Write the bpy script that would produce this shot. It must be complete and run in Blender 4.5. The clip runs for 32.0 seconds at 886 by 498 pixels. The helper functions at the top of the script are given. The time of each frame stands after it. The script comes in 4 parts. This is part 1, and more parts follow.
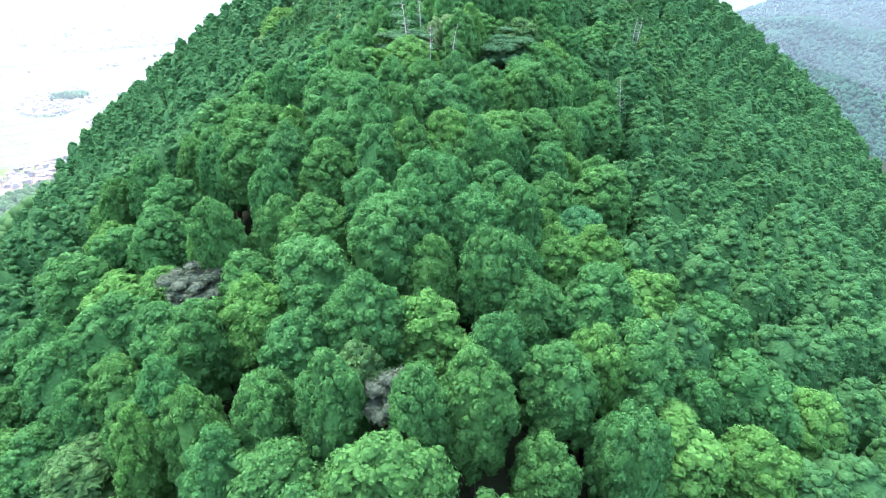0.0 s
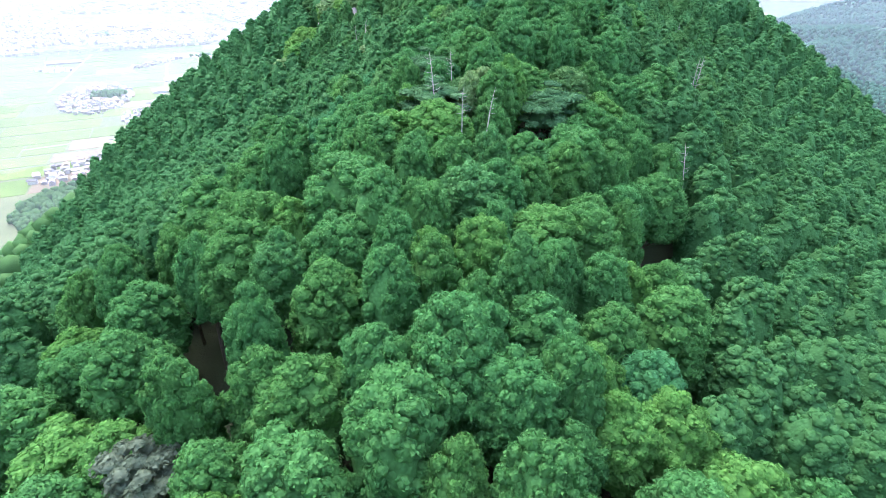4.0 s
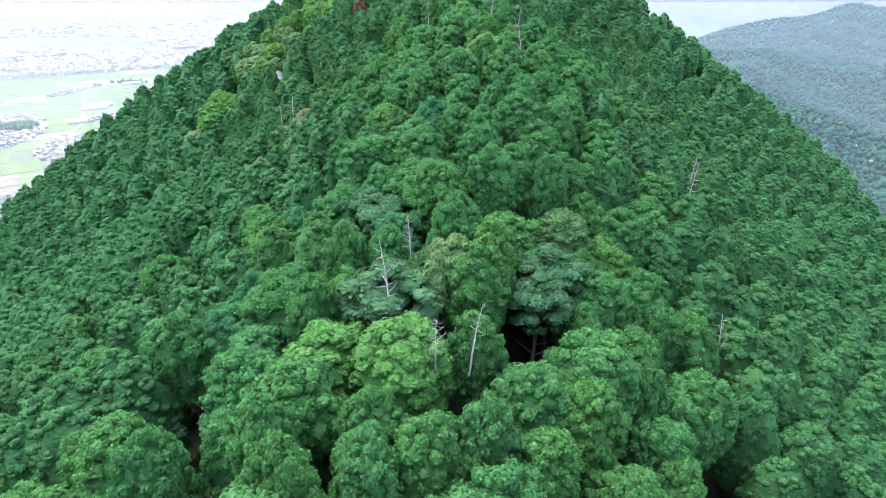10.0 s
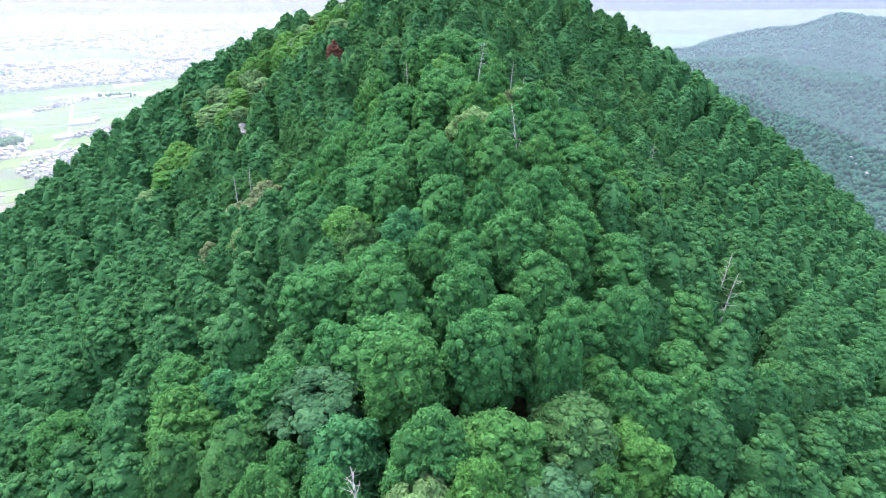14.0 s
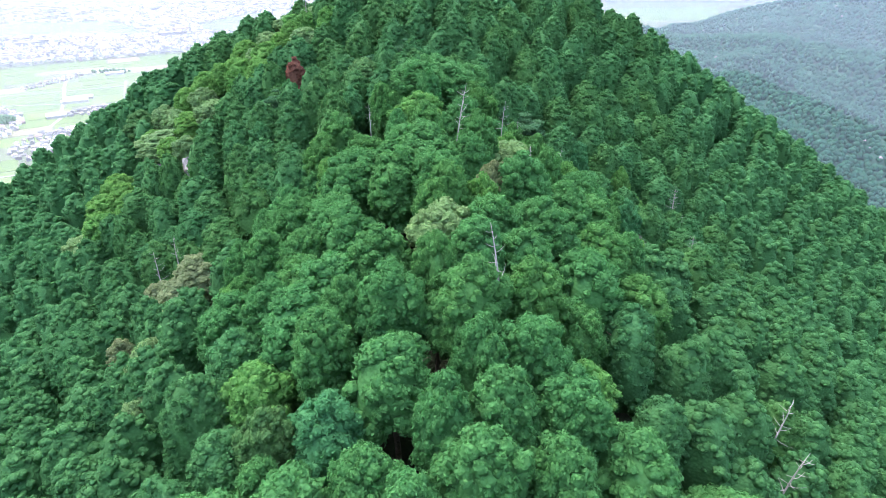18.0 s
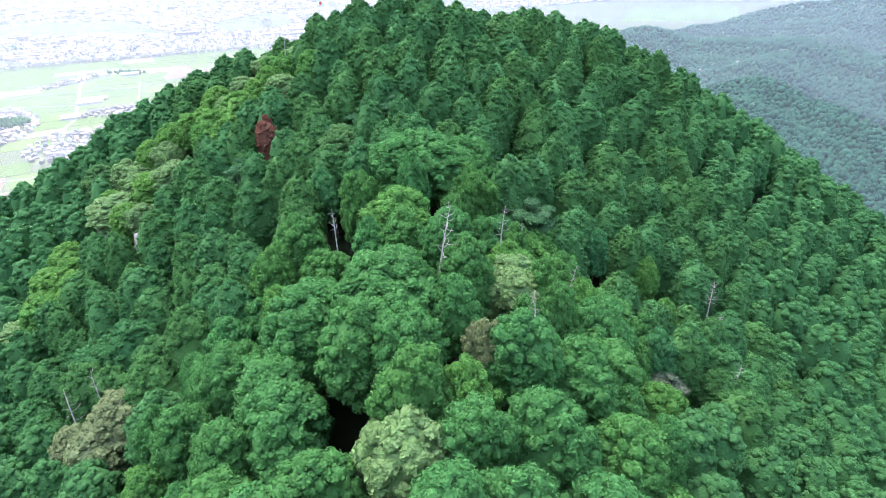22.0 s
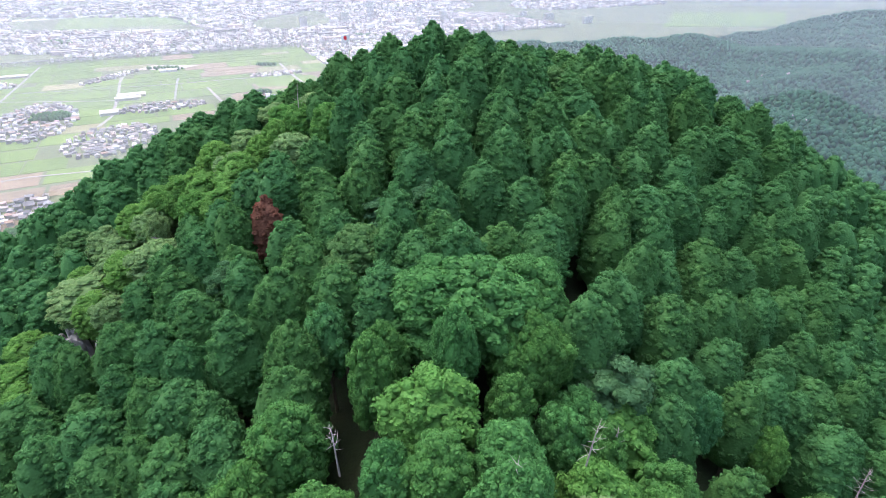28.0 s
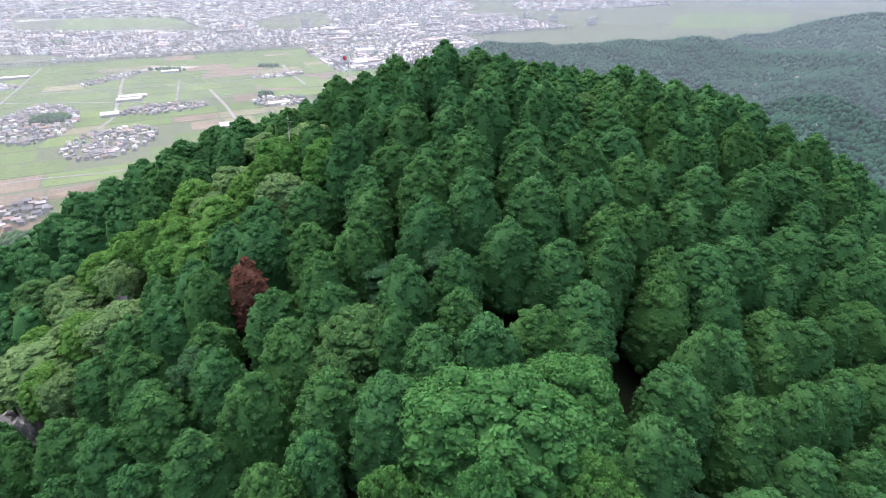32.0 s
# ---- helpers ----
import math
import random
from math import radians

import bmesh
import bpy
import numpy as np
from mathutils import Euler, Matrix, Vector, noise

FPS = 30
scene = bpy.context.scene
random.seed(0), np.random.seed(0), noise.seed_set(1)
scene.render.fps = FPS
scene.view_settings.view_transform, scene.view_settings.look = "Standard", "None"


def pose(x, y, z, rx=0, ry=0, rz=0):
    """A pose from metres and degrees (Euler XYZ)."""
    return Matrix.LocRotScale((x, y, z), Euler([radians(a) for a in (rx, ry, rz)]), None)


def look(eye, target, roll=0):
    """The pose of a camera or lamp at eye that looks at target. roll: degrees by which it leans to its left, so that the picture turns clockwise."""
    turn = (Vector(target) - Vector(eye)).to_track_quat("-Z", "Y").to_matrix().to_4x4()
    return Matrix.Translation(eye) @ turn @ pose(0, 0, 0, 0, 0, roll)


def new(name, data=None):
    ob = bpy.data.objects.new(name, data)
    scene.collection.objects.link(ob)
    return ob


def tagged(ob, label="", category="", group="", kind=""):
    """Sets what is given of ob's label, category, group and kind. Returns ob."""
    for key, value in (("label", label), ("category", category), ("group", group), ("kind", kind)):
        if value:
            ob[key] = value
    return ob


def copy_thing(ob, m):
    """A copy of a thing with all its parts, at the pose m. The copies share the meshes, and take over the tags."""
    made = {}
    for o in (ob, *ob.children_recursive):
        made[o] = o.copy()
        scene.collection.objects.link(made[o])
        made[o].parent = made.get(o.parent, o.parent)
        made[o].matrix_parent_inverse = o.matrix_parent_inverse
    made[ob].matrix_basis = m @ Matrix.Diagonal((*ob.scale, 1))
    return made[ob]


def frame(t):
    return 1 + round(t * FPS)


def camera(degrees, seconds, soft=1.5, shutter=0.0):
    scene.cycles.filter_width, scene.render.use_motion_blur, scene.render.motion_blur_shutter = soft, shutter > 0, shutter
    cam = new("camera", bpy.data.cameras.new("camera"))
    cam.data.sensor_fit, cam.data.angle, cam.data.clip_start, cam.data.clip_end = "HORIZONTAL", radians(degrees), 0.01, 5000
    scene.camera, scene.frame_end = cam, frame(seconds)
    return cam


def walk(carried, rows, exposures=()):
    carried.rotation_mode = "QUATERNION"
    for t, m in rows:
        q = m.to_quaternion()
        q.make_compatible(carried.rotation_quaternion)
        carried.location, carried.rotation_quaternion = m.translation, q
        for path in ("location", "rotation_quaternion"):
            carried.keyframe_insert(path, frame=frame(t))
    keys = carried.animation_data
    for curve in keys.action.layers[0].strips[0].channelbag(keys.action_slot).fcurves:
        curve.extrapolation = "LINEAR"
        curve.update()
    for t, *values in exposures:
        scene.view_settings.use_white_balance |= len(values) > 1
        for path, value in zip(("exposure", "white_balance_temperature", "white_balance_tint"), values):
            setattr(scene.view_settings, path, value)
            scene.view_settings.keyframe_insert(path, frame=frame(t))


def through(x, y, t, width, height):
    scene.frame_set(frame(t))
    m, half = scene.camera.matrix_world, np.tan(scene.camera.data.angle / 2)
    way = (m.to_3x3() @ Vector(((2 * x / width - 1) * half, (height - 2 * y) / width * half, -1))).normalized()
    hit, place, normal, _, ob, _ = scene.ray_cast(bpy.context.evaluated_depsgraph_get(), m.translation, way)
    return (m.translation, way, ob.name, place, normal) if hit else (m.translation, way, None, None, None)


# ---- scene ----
cam = camera(79.1, 32.0, soft=0.8)
# seconds, place in metres, turn in degrees
PATH = [
    (0, 0, 0, 241.604, 60.879, 0.559, -0.331),
    (0.5, 0.24, 1.576, 242.269, 60.942, 0.469, 1.943),
    (1, 0.376, 3.04, 242.889, 60.959, 0.36, 3.155),
    (1.5, 0.437, 4.554, 243.485, 61.023, 0.326, 3.959),
    (2, 0.418, 6.082, 244.036, 61.002, 0.316, 4.443),
    (2.5, 0.34, 7.576, 244.338, 61.008, 0.308, 4.863),
    (3, 0.179, 9.014, 244.572, 61.011, 0.292, 5.081),
    (3.5, -0.015, 10.517, 244.769, 60.973, 0.442, 3.649),
    (5.5, -1.217, 16.458, 245.858, 61.411, 0.022, 1.811),
    (6, -1.412, 18.003, 246.339, 61.489, 0.114, 0.003),
    (6.5, -1.522, 19.704, 246.802, 61.512, 0.111, -0.629),
    (7, -1.644, 21.481, 247.27, 61.546, 0.022, -0.99),
    (7.5, -1.786, 23.326, 247.809, 61.553, 0.04, -1.333),
    (8, -1.874, 25.206, 248.426, 61.586, 0.133, -2.249),
    (8.5, -1.962, 27.081, 249.154, 61.887, 0.141, -2.77),
    (9, -2.036, 28.94, 249.882, 62.189, 0.161, -3.097),
    (9.5, -2.063, 30.798, 250.604, 62.488, 0.134, -3.361),
    (10, -2.028, 32.775, 251.235, 62.712, 0.129, -3.611),
    (10.5, -1.905, 34.81, 251.905, 62.822, 0.186, -3.818),
    (11, -1.712, 36.698, 252.547, 62.931, 0.218, -3.938),
    (11.5, -1.513, 38.481, 253.112, 63.045, 0.234, -4.038),
    (12, -1.248, 40.351, 253.691, 63.111, 0.321, -4.112),
    (12.5, -0.89, 42.201, 254.278, 63.201, 0.358, -4.169),
    (13, -0.513, 44.134, 254.911, 63.291, 0.362, -4.222),
    (13.5, -0.037, 46.241, 255.453, 63.43, 0.347, -4.323),
    (14, 0.526, 48.469, 255.999, 63.496, 0.404, -4.443),
    (14.5, 1.086, 50.659, 256.608, 63.505, 0.519, -4.529),
    (16.5, 3.214, 59.587, 259.057, 62.319, 0.391, -4.643),
    (17, 3.852, 61.878, 259.655, 61.404, 0.359, -4.155),
    (17.5, 4.518, 64.193, 260.261, 60.839, 0.402, -4.172),
    (18, 5.173, 66.609, 260.648, 60.872, 0.395, -4.164),
    (18.5, 5.748, 68.883, 261.221, 60.828, 0.462, -3.943),
    (19, 6.295, 70.957, 261.972, 60.838, 0.451, -3.698),
    (19.5, 6.801, 72.764, 262.669, 60.827, 0.493, -3.504),
    (20, 7.309, 74.695, 263.217, 60.833, 0.497, -3.27),
    (20.5, 7.849, 76.672, 263.838, 60.777, 0.569, -3.203),
    (21, 8.267, 78.696, 264.328, 60.785, 0.588, -3.187),
    (21.5, 8.596, 80.732, 264.813, 60.768, 0.569, -3.026),
    (22, 8.907, 82.759, 265.381, 60.734, 0.538, -2.667),
    (22.5, 9.132, 84.715, 265.935, 60.747, 0.438, -1.721),
    (23, 9.252, 86.76, 266.423, 60.781, 0.363, -1.283),
    (23.5, 9.338, 88.645, 266.899, 60.757, 0.31, -0.272),
    (24, 9.337, 90.591, 267.077, 60.747, 0.281, -0.035),
    (24.5, 9.212, 92.478, 267.144, 60.763, 0.208, 0.162),
    (25, 9.049, 94.318, 267.147, 60.78, 0.15, 0.307),
    (25.5, 8.896, 95.897, 267.217, 60.779, 0.117, 0.452),
    (26, 8.673, 97.421, 267.464, 60.775, 0.099, 0.609),
    (26.5, 8.455, 98.827, 267.784, 60.752, 0.105, 0.764),
    (28.5, 7.495, 104.754, 268.719, 60.726, -0.003, 0.92),
    (29, 7.228, 106.148, 268.782, 60.736, -0.016, 0.943),
    (29.5, 7.015, 107.501, 268.805, 60.772, -0.026, 0.968),
    (30, 6.82, 108.842, 268.858, 60.769, -0.038, 0.991),
    (30.5, 6.632, 110.18, 268.947, 60.775, -0.073, 1.027),
    (31, 6.517, 111.581, 269.028, 60.779, -0.071, 1.092),
    (31.5, 6.395, 113.012, 269.142, 60.797, -0.075, 1.122),
    (32, 6.304, 114.464, 269.405, 60.771, -0.053, 1.19),
]
EXPOSURE = ((0, 3.12, 5950, 17), (6, 2.7, 5950, 17), (14, 2.66, 6000, 17), (23, 2.66, 6130, 17), (26, 2.44, 6250, 17), (30, 1.95, 6550, 18), (32, 1.86, 6600, 18))
walk(cam, [(r[0], pose(*r[1:])) for r in PATH], EXPOSURE)

# ---- light: thin high overcast, the sun veiled ahead of the walk ----
SUN_AZ, SUN_EL = -42.0, 62.0     # degrees from the ridge's line (minus: to its west), and above the horizon
world = bpy.data.worlds.new("world")
scene.world = world
world.use_nodes = True
wn = world.node_tree
sky = wn.nodes.new("ShaderNodeTexSky")
sky.sky_type = "NISHITA"
sky.sun_disc = False
sky.sun_elevation = radians(SUN_EL)
sky.sun_rotation = radians(SUN_AZ)
sky.air_density, sky.dust_density, sky.ozone_density = 1.4, 4.0, 1.0
wn.links.new(sky.outputs["Color"], wn.nodes["Background"].inputs["Color"])
wn.nodes["Background"].inputs["Strength"].default_value = 0.15
sun = new("sun", bpy.data.lights.new("sun", "SUN"))
sun.data.energy, sun.data.angle, sun.data.color = 0.7, radians(120), (1.0, 0.96, 0.9)
sun_way = Vector((math.sin(radians(SUN_AZ)) * math.cos(radians(SUN_EL)), math.cos(radians(SUN_AZ)) * math.cos(radians(SUN_EL)), math.sin(radians(SUN_EL))))
sun.matrix_world = look(sun_way * 400, (0, 0, 0))

rng = np.random.default_rng(7)


# ---- materials ----
class Nodes:
    """A small builder of node materials."""

    def __init__(self, name):
        self.mat = bpy.data.materials.new(name)
        self.mat.use_nodes = True
        self.tree = self.mat.node_tree
        self.tree.nodes.clear()
        self.out = self.tree.nodes.new("ShaderNodeOutputMaterial")

    def add(self, kind, **sets):
        n = self.tree.nodes.new(kind)
        for k, v in sets.items():
            if k in n.inputs:
                n.inputs[k].default_value = v
            else:
                setattr(n, k, v)
        return n

    def link(self, a, b):
        self.tree.links.new(a, b)

    def noise(self, scale, detail=4.0, rough=0.55, coords="Object"):
        tc = self.add("ShaderNodeTexCoord")
        n = self.add("ShaderNodeTexNoise", Scale=scale, Detail=detail, Roughness=rough)
        self.link(tc.outputs[coords], n.inputs["Vector"])
        return n.outputs["Fac"]

    def ramp(self, fac, stops):
        r = self.add("ShaderNodeValToRGB")
        e = r.color_ramp.elements
        while len(e) < len(stops):
            e.new(0.5)
        for el, (p, c) in zip(e, stops):
            el.position, el.color = p, (*c, 1)
        self.link(fac, r.inputs["Fac"])
        return r.outputs["Color"]

    def mix(self, fac, a, b, mode="MIX"):
        m = self.add("ShaderNodeMix", data_type="RGBA", blend_type=mode)
        for sock, v in ((m.inputs[0], fac), (m.inputs[6], a), (m.inputs[7], b)):
            if isinstance(v, (int, float)):
                sock.default_value = v
            elif isinstance(v, tuple):
                sock.default_value = (*v, 1)
            else:
                self.link(v, sock)
        return m.outputs[2]

    def surface(self, color, rough=0.8, bump=None, strength=0.4, distance=0.05, metal=0.0, spec=0.3):
        p = self.add("ShaderNodeBsdfPrincipled", Roughness=rough, Metallic=metal)
        p.inputs["Specular IOR Level"].default_value = spec
        if isinstance(color, tuple):
            p.inputs["Base Color"].default_value = (*color, 1)
        else:
            self.link(color, p.inputs["Base Color"])
        if bump is not None:
            b = self.add("ShaderNodeBump", Strength=strength, Distance=distance)
            self.link(bump, b.inputs["Height"])
            self.link(b.outputs["Normal"], p.inputs["Normal"])
        self.link(p.outputs[0], self.out.inputs["Surface"])
        return self.mat


def leaf_material(name, dark, light, by_tree=0.35, through=0.45, tints=((1.15, 0.95, 0.6), (0.75, 0.95, 1.1))):
    """Foliage: each leaf spray takes its own shade, each tree its own tint; thin leaves let light through."""
    n = Nodes(name)
    island = n.add("ShaderNodeNewGeometry").outputs["Random Per Island"]
    tree_r = n.add("ShaderNodeObjectInfo").outputs["Random"]
    middle = tuple((a + b) / 2 for a, b in zip(dark, light))
    c = n.mix(0.45, n.ramp(island, ((0.0, dark), (0.55, middle), (1.0, light))), middle)
    tint = n.ramp(tree_r, ((0.0, tints[0]), (0.45, (1.0, 1.0, 1.0)), (1.0, tints[1])))
    c = n.mix(by_tree, c, tint, "MULTIPLY")
    patch = n.ramp(n.noise(0.35, 3), ((0.3, (0.76, 0.79, 0.76)), (0.7, (1.18, 1.16, 1.1))))
    c = n.mix(0.5, c, patch, "MULTIPLY")
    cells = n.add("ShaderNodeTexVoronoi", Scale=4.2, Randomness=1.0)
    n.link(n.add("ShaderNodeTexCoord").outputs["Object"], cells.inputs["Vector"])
    # shade between leaf cells painted into the colour: the bump's creases are darkened
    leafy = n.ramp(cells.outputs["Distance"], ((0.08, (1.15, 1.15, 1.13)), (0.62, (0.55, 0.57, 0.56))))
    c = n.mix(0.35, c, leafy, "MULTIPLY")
    bump = n.add("ShaderNodeBump", Strength=0.6, Distance=0.16)
    bump.invert = True
    n.link(cells.outputs["Distance"], bump.inputs["Height"])
    p = n.add("ShaderNodeBsdfPrincipled", Roughness=0.62)
    p.inputs["Specular IOR Level"].default_value = 0.06
    n.link(bump.outputs["Normal"], p.inputs["Normal"])
    t = n.add("ShaderNodeBsdfTranslucent")
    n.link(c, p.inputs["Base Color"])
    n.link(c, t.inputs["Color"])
    m = n.add("ShaderNodeMixShader", Fac=through)
    n.link(p.outputs[0], m.inputs[1])
    n.link(t.outputs[0], m.inputs[2])
    n.link(m.outputs[0], n.out.inputs["Surface"])
    return n.mat


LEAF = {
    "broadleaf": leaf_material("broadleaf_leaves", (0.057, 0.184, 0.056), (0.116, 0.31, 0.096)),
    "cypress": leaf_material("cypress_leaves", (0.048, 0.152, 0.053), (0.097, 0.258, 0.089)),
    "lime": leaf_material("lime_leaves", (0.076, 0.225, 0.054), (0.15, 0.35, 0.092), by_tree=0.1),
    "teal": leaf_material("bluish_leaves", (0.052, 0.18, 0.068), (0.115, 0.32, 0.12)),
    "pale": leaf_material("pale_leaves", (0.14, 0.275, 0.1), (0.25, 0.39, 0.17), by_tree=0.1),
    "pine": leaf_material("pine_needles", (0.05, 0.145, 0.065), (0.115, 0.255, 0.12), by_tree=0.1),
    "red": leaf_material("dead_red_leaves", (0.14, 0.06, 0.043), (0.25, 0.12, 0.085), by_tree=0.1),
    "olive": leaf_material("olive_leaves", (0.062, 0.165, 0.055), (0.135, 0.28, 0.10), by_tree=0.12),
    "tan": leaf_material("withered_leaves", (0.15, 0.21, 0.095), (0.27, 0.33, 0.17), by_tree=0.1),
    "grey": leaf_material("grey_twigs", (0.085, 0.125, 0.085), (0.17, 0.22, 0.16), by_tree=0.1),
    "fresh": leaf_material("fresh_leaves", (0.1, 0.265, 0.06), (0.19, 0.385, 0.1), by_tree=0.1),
    # far hills: part of the blue distance haze is put into the leaf colour
    "hill": leaf_material("haze_blue_hill_leaves", (0.034, 0.13, 0.08), (0.062, 0.19, 0.115), by_tree=0.1),
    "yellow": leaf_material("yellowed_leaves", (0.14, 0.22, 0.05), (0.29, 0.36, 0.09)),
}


def bark_material(name, dark, light):
    n = Nodes(name)
    f = n.noise(6.0, 6)
    return n.surface(n.ramp(f, ((0.3, dark), (0.7, light))), 0.9, f, 0.6, 0.03)


BARK = bark_material("bark", (0.05, 0.04, 0.03), (0.16, 0.13, 0.10))
DEADWOOD = bark_material("bleached_dead_wood", (0.2, 0.19, 0.18), (0.42, 0.4, 0.38))


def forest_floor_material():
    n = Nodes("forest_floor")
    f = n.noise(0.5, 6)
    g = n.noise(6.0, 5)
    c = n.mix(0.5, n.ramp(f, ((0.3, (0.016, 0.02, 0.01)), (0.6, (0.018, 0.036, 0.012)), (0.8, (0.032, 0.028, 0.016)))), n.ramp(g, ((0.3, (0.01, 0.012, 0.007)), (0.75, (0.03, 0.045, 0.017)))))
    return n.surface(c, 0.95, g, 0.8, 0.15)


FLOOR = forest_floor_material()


def field_material(name, a, b, scale=0.02):
    n = Nodes(name)
    f = n.noise(scale, 5)
    g = n.noise(scale * 14, 4)
    c = n.mix(0.4, n.ramp(f, ((0.3, a), (0.7, b))), n.ramp(g, ((0.3, a), (0.7, b))))
    r = n.ramp(n.add("ShaderNodeObjectInfo").outputs["Random"], ((0.0, (0.82, 0.85, 0.8)), (1.0, (1.15, 1.12, 1.05))))
    return n.surface(n.mix(1.0, c, r, "MULTIPLY"), 0.95, g, 0.3, 0.3)


PLAIN = field_material("plain_ground", (0.09, 0.12, 0.06), (0.14, 0.16, 0.09))
# floor below the hill woods, its colour given the same haze blue
WOODS = field_material("haze_blue_woodland_floor", (0.028, 0.085, 0.052), (0.04, 0.112, 0.07), 0.05)

# ---- the lie of the land ----
RIDGE_X = ((0, 25, 50, 80, 110, 130, 150, 190, 260), (-3.71, -3.89, -4.86, 5.81, 9.35, 7.67, 6.69, 13.57, 10.86))
RIDGE_Z = ((-400, -150, -60, -10, 20, 45, 70, 95, 120, 150, 180, 215, 260, 330, 500, 900), (20, 140, 190, 210.0, 225.16, 231.85, 236.04, 243.47, 246.67, 248.5, 259.26, 248.59, 246.21, 202.73, 120, 0))
WIDTH_Y = (0, 30, 60, 85, 110, 130, 150, 190, 260)
WIDTH_WEST, WIDTH_EAST = (9.02, 13.47, 13.91, 8.71, 5.07, 4.94, 26.27, 54.5, 34.82), (10.97, 13.31, 5.73, 7.15, 7.84, 1.0, 20.49, 51.65, 23.62)
SLOPE_Y = (0, 50, 100, 130, 155, 180, 230, 280)
SLOPE_WEST, SLOPE_EAST = (0.603, 0.627, 0.618, 0.629, 0.698, 0.741, 0.712, 0.72), (0.655, 0.617, 0.839, 0.61, 0.658, 0.781, 0.607, 0.41)


def canopy(x, y):
    """Height of the tree tops on the mountain: a ridge that climbs to a broad top, steep on both flanks."""
    dx = x - np.interp(y, *RIDGE_X)
    w = np.where(dx < 0, np.interp(y, WIDTH_Y, WIDTH_WEST), np.interp(y, WIDTH_Y, WIDTH_EAST))
    s = np.where(dx < 0, np.interp(y, SLOPE_Y, SLOPE_WEST), np.interp(y, SLOPE_Y, SLOPE_EAST))
    return np.interp(y, *RIDGE_Z) - s * (np.sqrt(dx * dx + w * w) - w)


def to_line(x, y, pts):
    """Distance to a line of points and the line's height there."""
    best, high = np.full_like(x, 1e9), np.zeros_like(x)
    for (x0, y0, z0), (x1, y1, z1) in zip(pts[:-1], pts[1:]):
        t = np.clip(((x - x0) * (x1 - x0) + (y - y0) * (y1 - y0)) / ((x1 - x0) ** 2 + (y1 - y0) ** 2), 0, 1)
        d = np.hypot(x - x0 - t * (x1 - x0), y - y0 - t * (y1 - y0))
        high = np.where(d < best, z0 + t * (z1 - z0), high)
        best = np.minimum(best, d)
    return best, high


HILL_LINES = (
    ((-120, 1130, 55), (2, 1114, 112), (71, 1112, 127), (200, 1095, 121), (367, 1047, 146), (460, 985, 136), (560, 870, 142), (720, 740, 120), (900, 600, 150)),
    ((560, 870, 142), (470, 790, 128), (400, 690, 96), (330, 600, 55)),
    ((620, 1480, 70), (754, 1415, 120), (869, 1342, 150), (950, 1212, 184), (1060, 1130, 176), (1400, 950, 240), (1900, 800, 300)),
    ((950, 1212, 184), (800, 1060, 110), (690, 960, 80)),
)


def hills(x, y):
    """The wooded hills east of the mountain, with gullies."""
    z = np.full_like(x, -50.0)
    for pts in HILL_LINES:
        d, h = to_line(x, y, pts)
        z = np.maximum(z, h - 0.42 * (np.sqrt(d * d + 625) - 25))
    return z + 7 * np.sin(x * 0.031 + 0.5) * np.sin(y * 0.027 + x * 0.01) + 4 * np.sin(x * 0.07 + y * 0.02) * np.sin(y * 0.06 + x * 0.03)


def ground_z(x, y):
    x, y = np.asarray(x, float), np.asarray(y, float)
    return np.maximum(np.maximum(canopy(x, y) - 10.4, hills(x, y) - 4), 0.0)


def mesh_object(name, verts, faces, mat, smooth=False, parent=None, mesh_name=None):
    me = bpy.data.meshes.new(mesh_name or name)
    me.from_pydata(verts, [], faces)
    me.materials.append(mat)
    if smooth:
        me.shade_smooth()
    ob = new(name, me)
    ob.parent = parent
    return ob


def grid_mesh(xs, ys, zf):
    X, Y = np.meshgrid(xs, ys)
    Z = zf(X, Y)
    v = np.stack([X.ravel(), Y.ravel(), Z.ravel()], 1)
    nx, ny = len(xs), len(ys)
    i = np.arange(nx * ny).reshape(ny, nx)
    f = np.stack([i[:-1, :-1].ravel(), i[:-1, 1:].ravel(), i[1:, 1:].ravel(), i[1:, :-1].ravel()], 1)
    return v, f


xs = np.unique(np.concatenate([np.linspace(-9000, -2000, 12), np.arange(-2000, -160, 40), np.arange(-160, 150, 4), np.arange(150, 1300, 20), np.linspace(1300, 9000, 20)]))
ys = np.unique(np.concatenate([np.linspace(-3000, -400, 8), np.arange(-400, -20, 20), np.arange(-20, 300, 4), np.arange(300, 1600, 20), np.linspace(1600, 9000, 24)]))
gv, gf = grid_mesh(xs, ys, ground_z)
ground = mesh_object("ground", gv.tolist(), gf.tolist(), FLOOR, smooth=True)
ground.data.materials.append(PLAIN)
gz = gv[:, 2][gf].max(1)
gc = gv[gf].mean(1)
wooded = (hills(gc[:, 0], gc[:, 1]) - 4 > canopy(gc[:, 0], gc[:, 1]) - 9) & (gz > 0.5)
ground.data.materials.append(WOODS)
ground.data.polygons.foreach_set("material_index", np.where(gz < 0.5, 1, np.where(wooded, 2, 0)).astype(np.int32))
tagged(ground, "forested mountain slopes falling to a flat farmed plain", "ground", kind="structure")


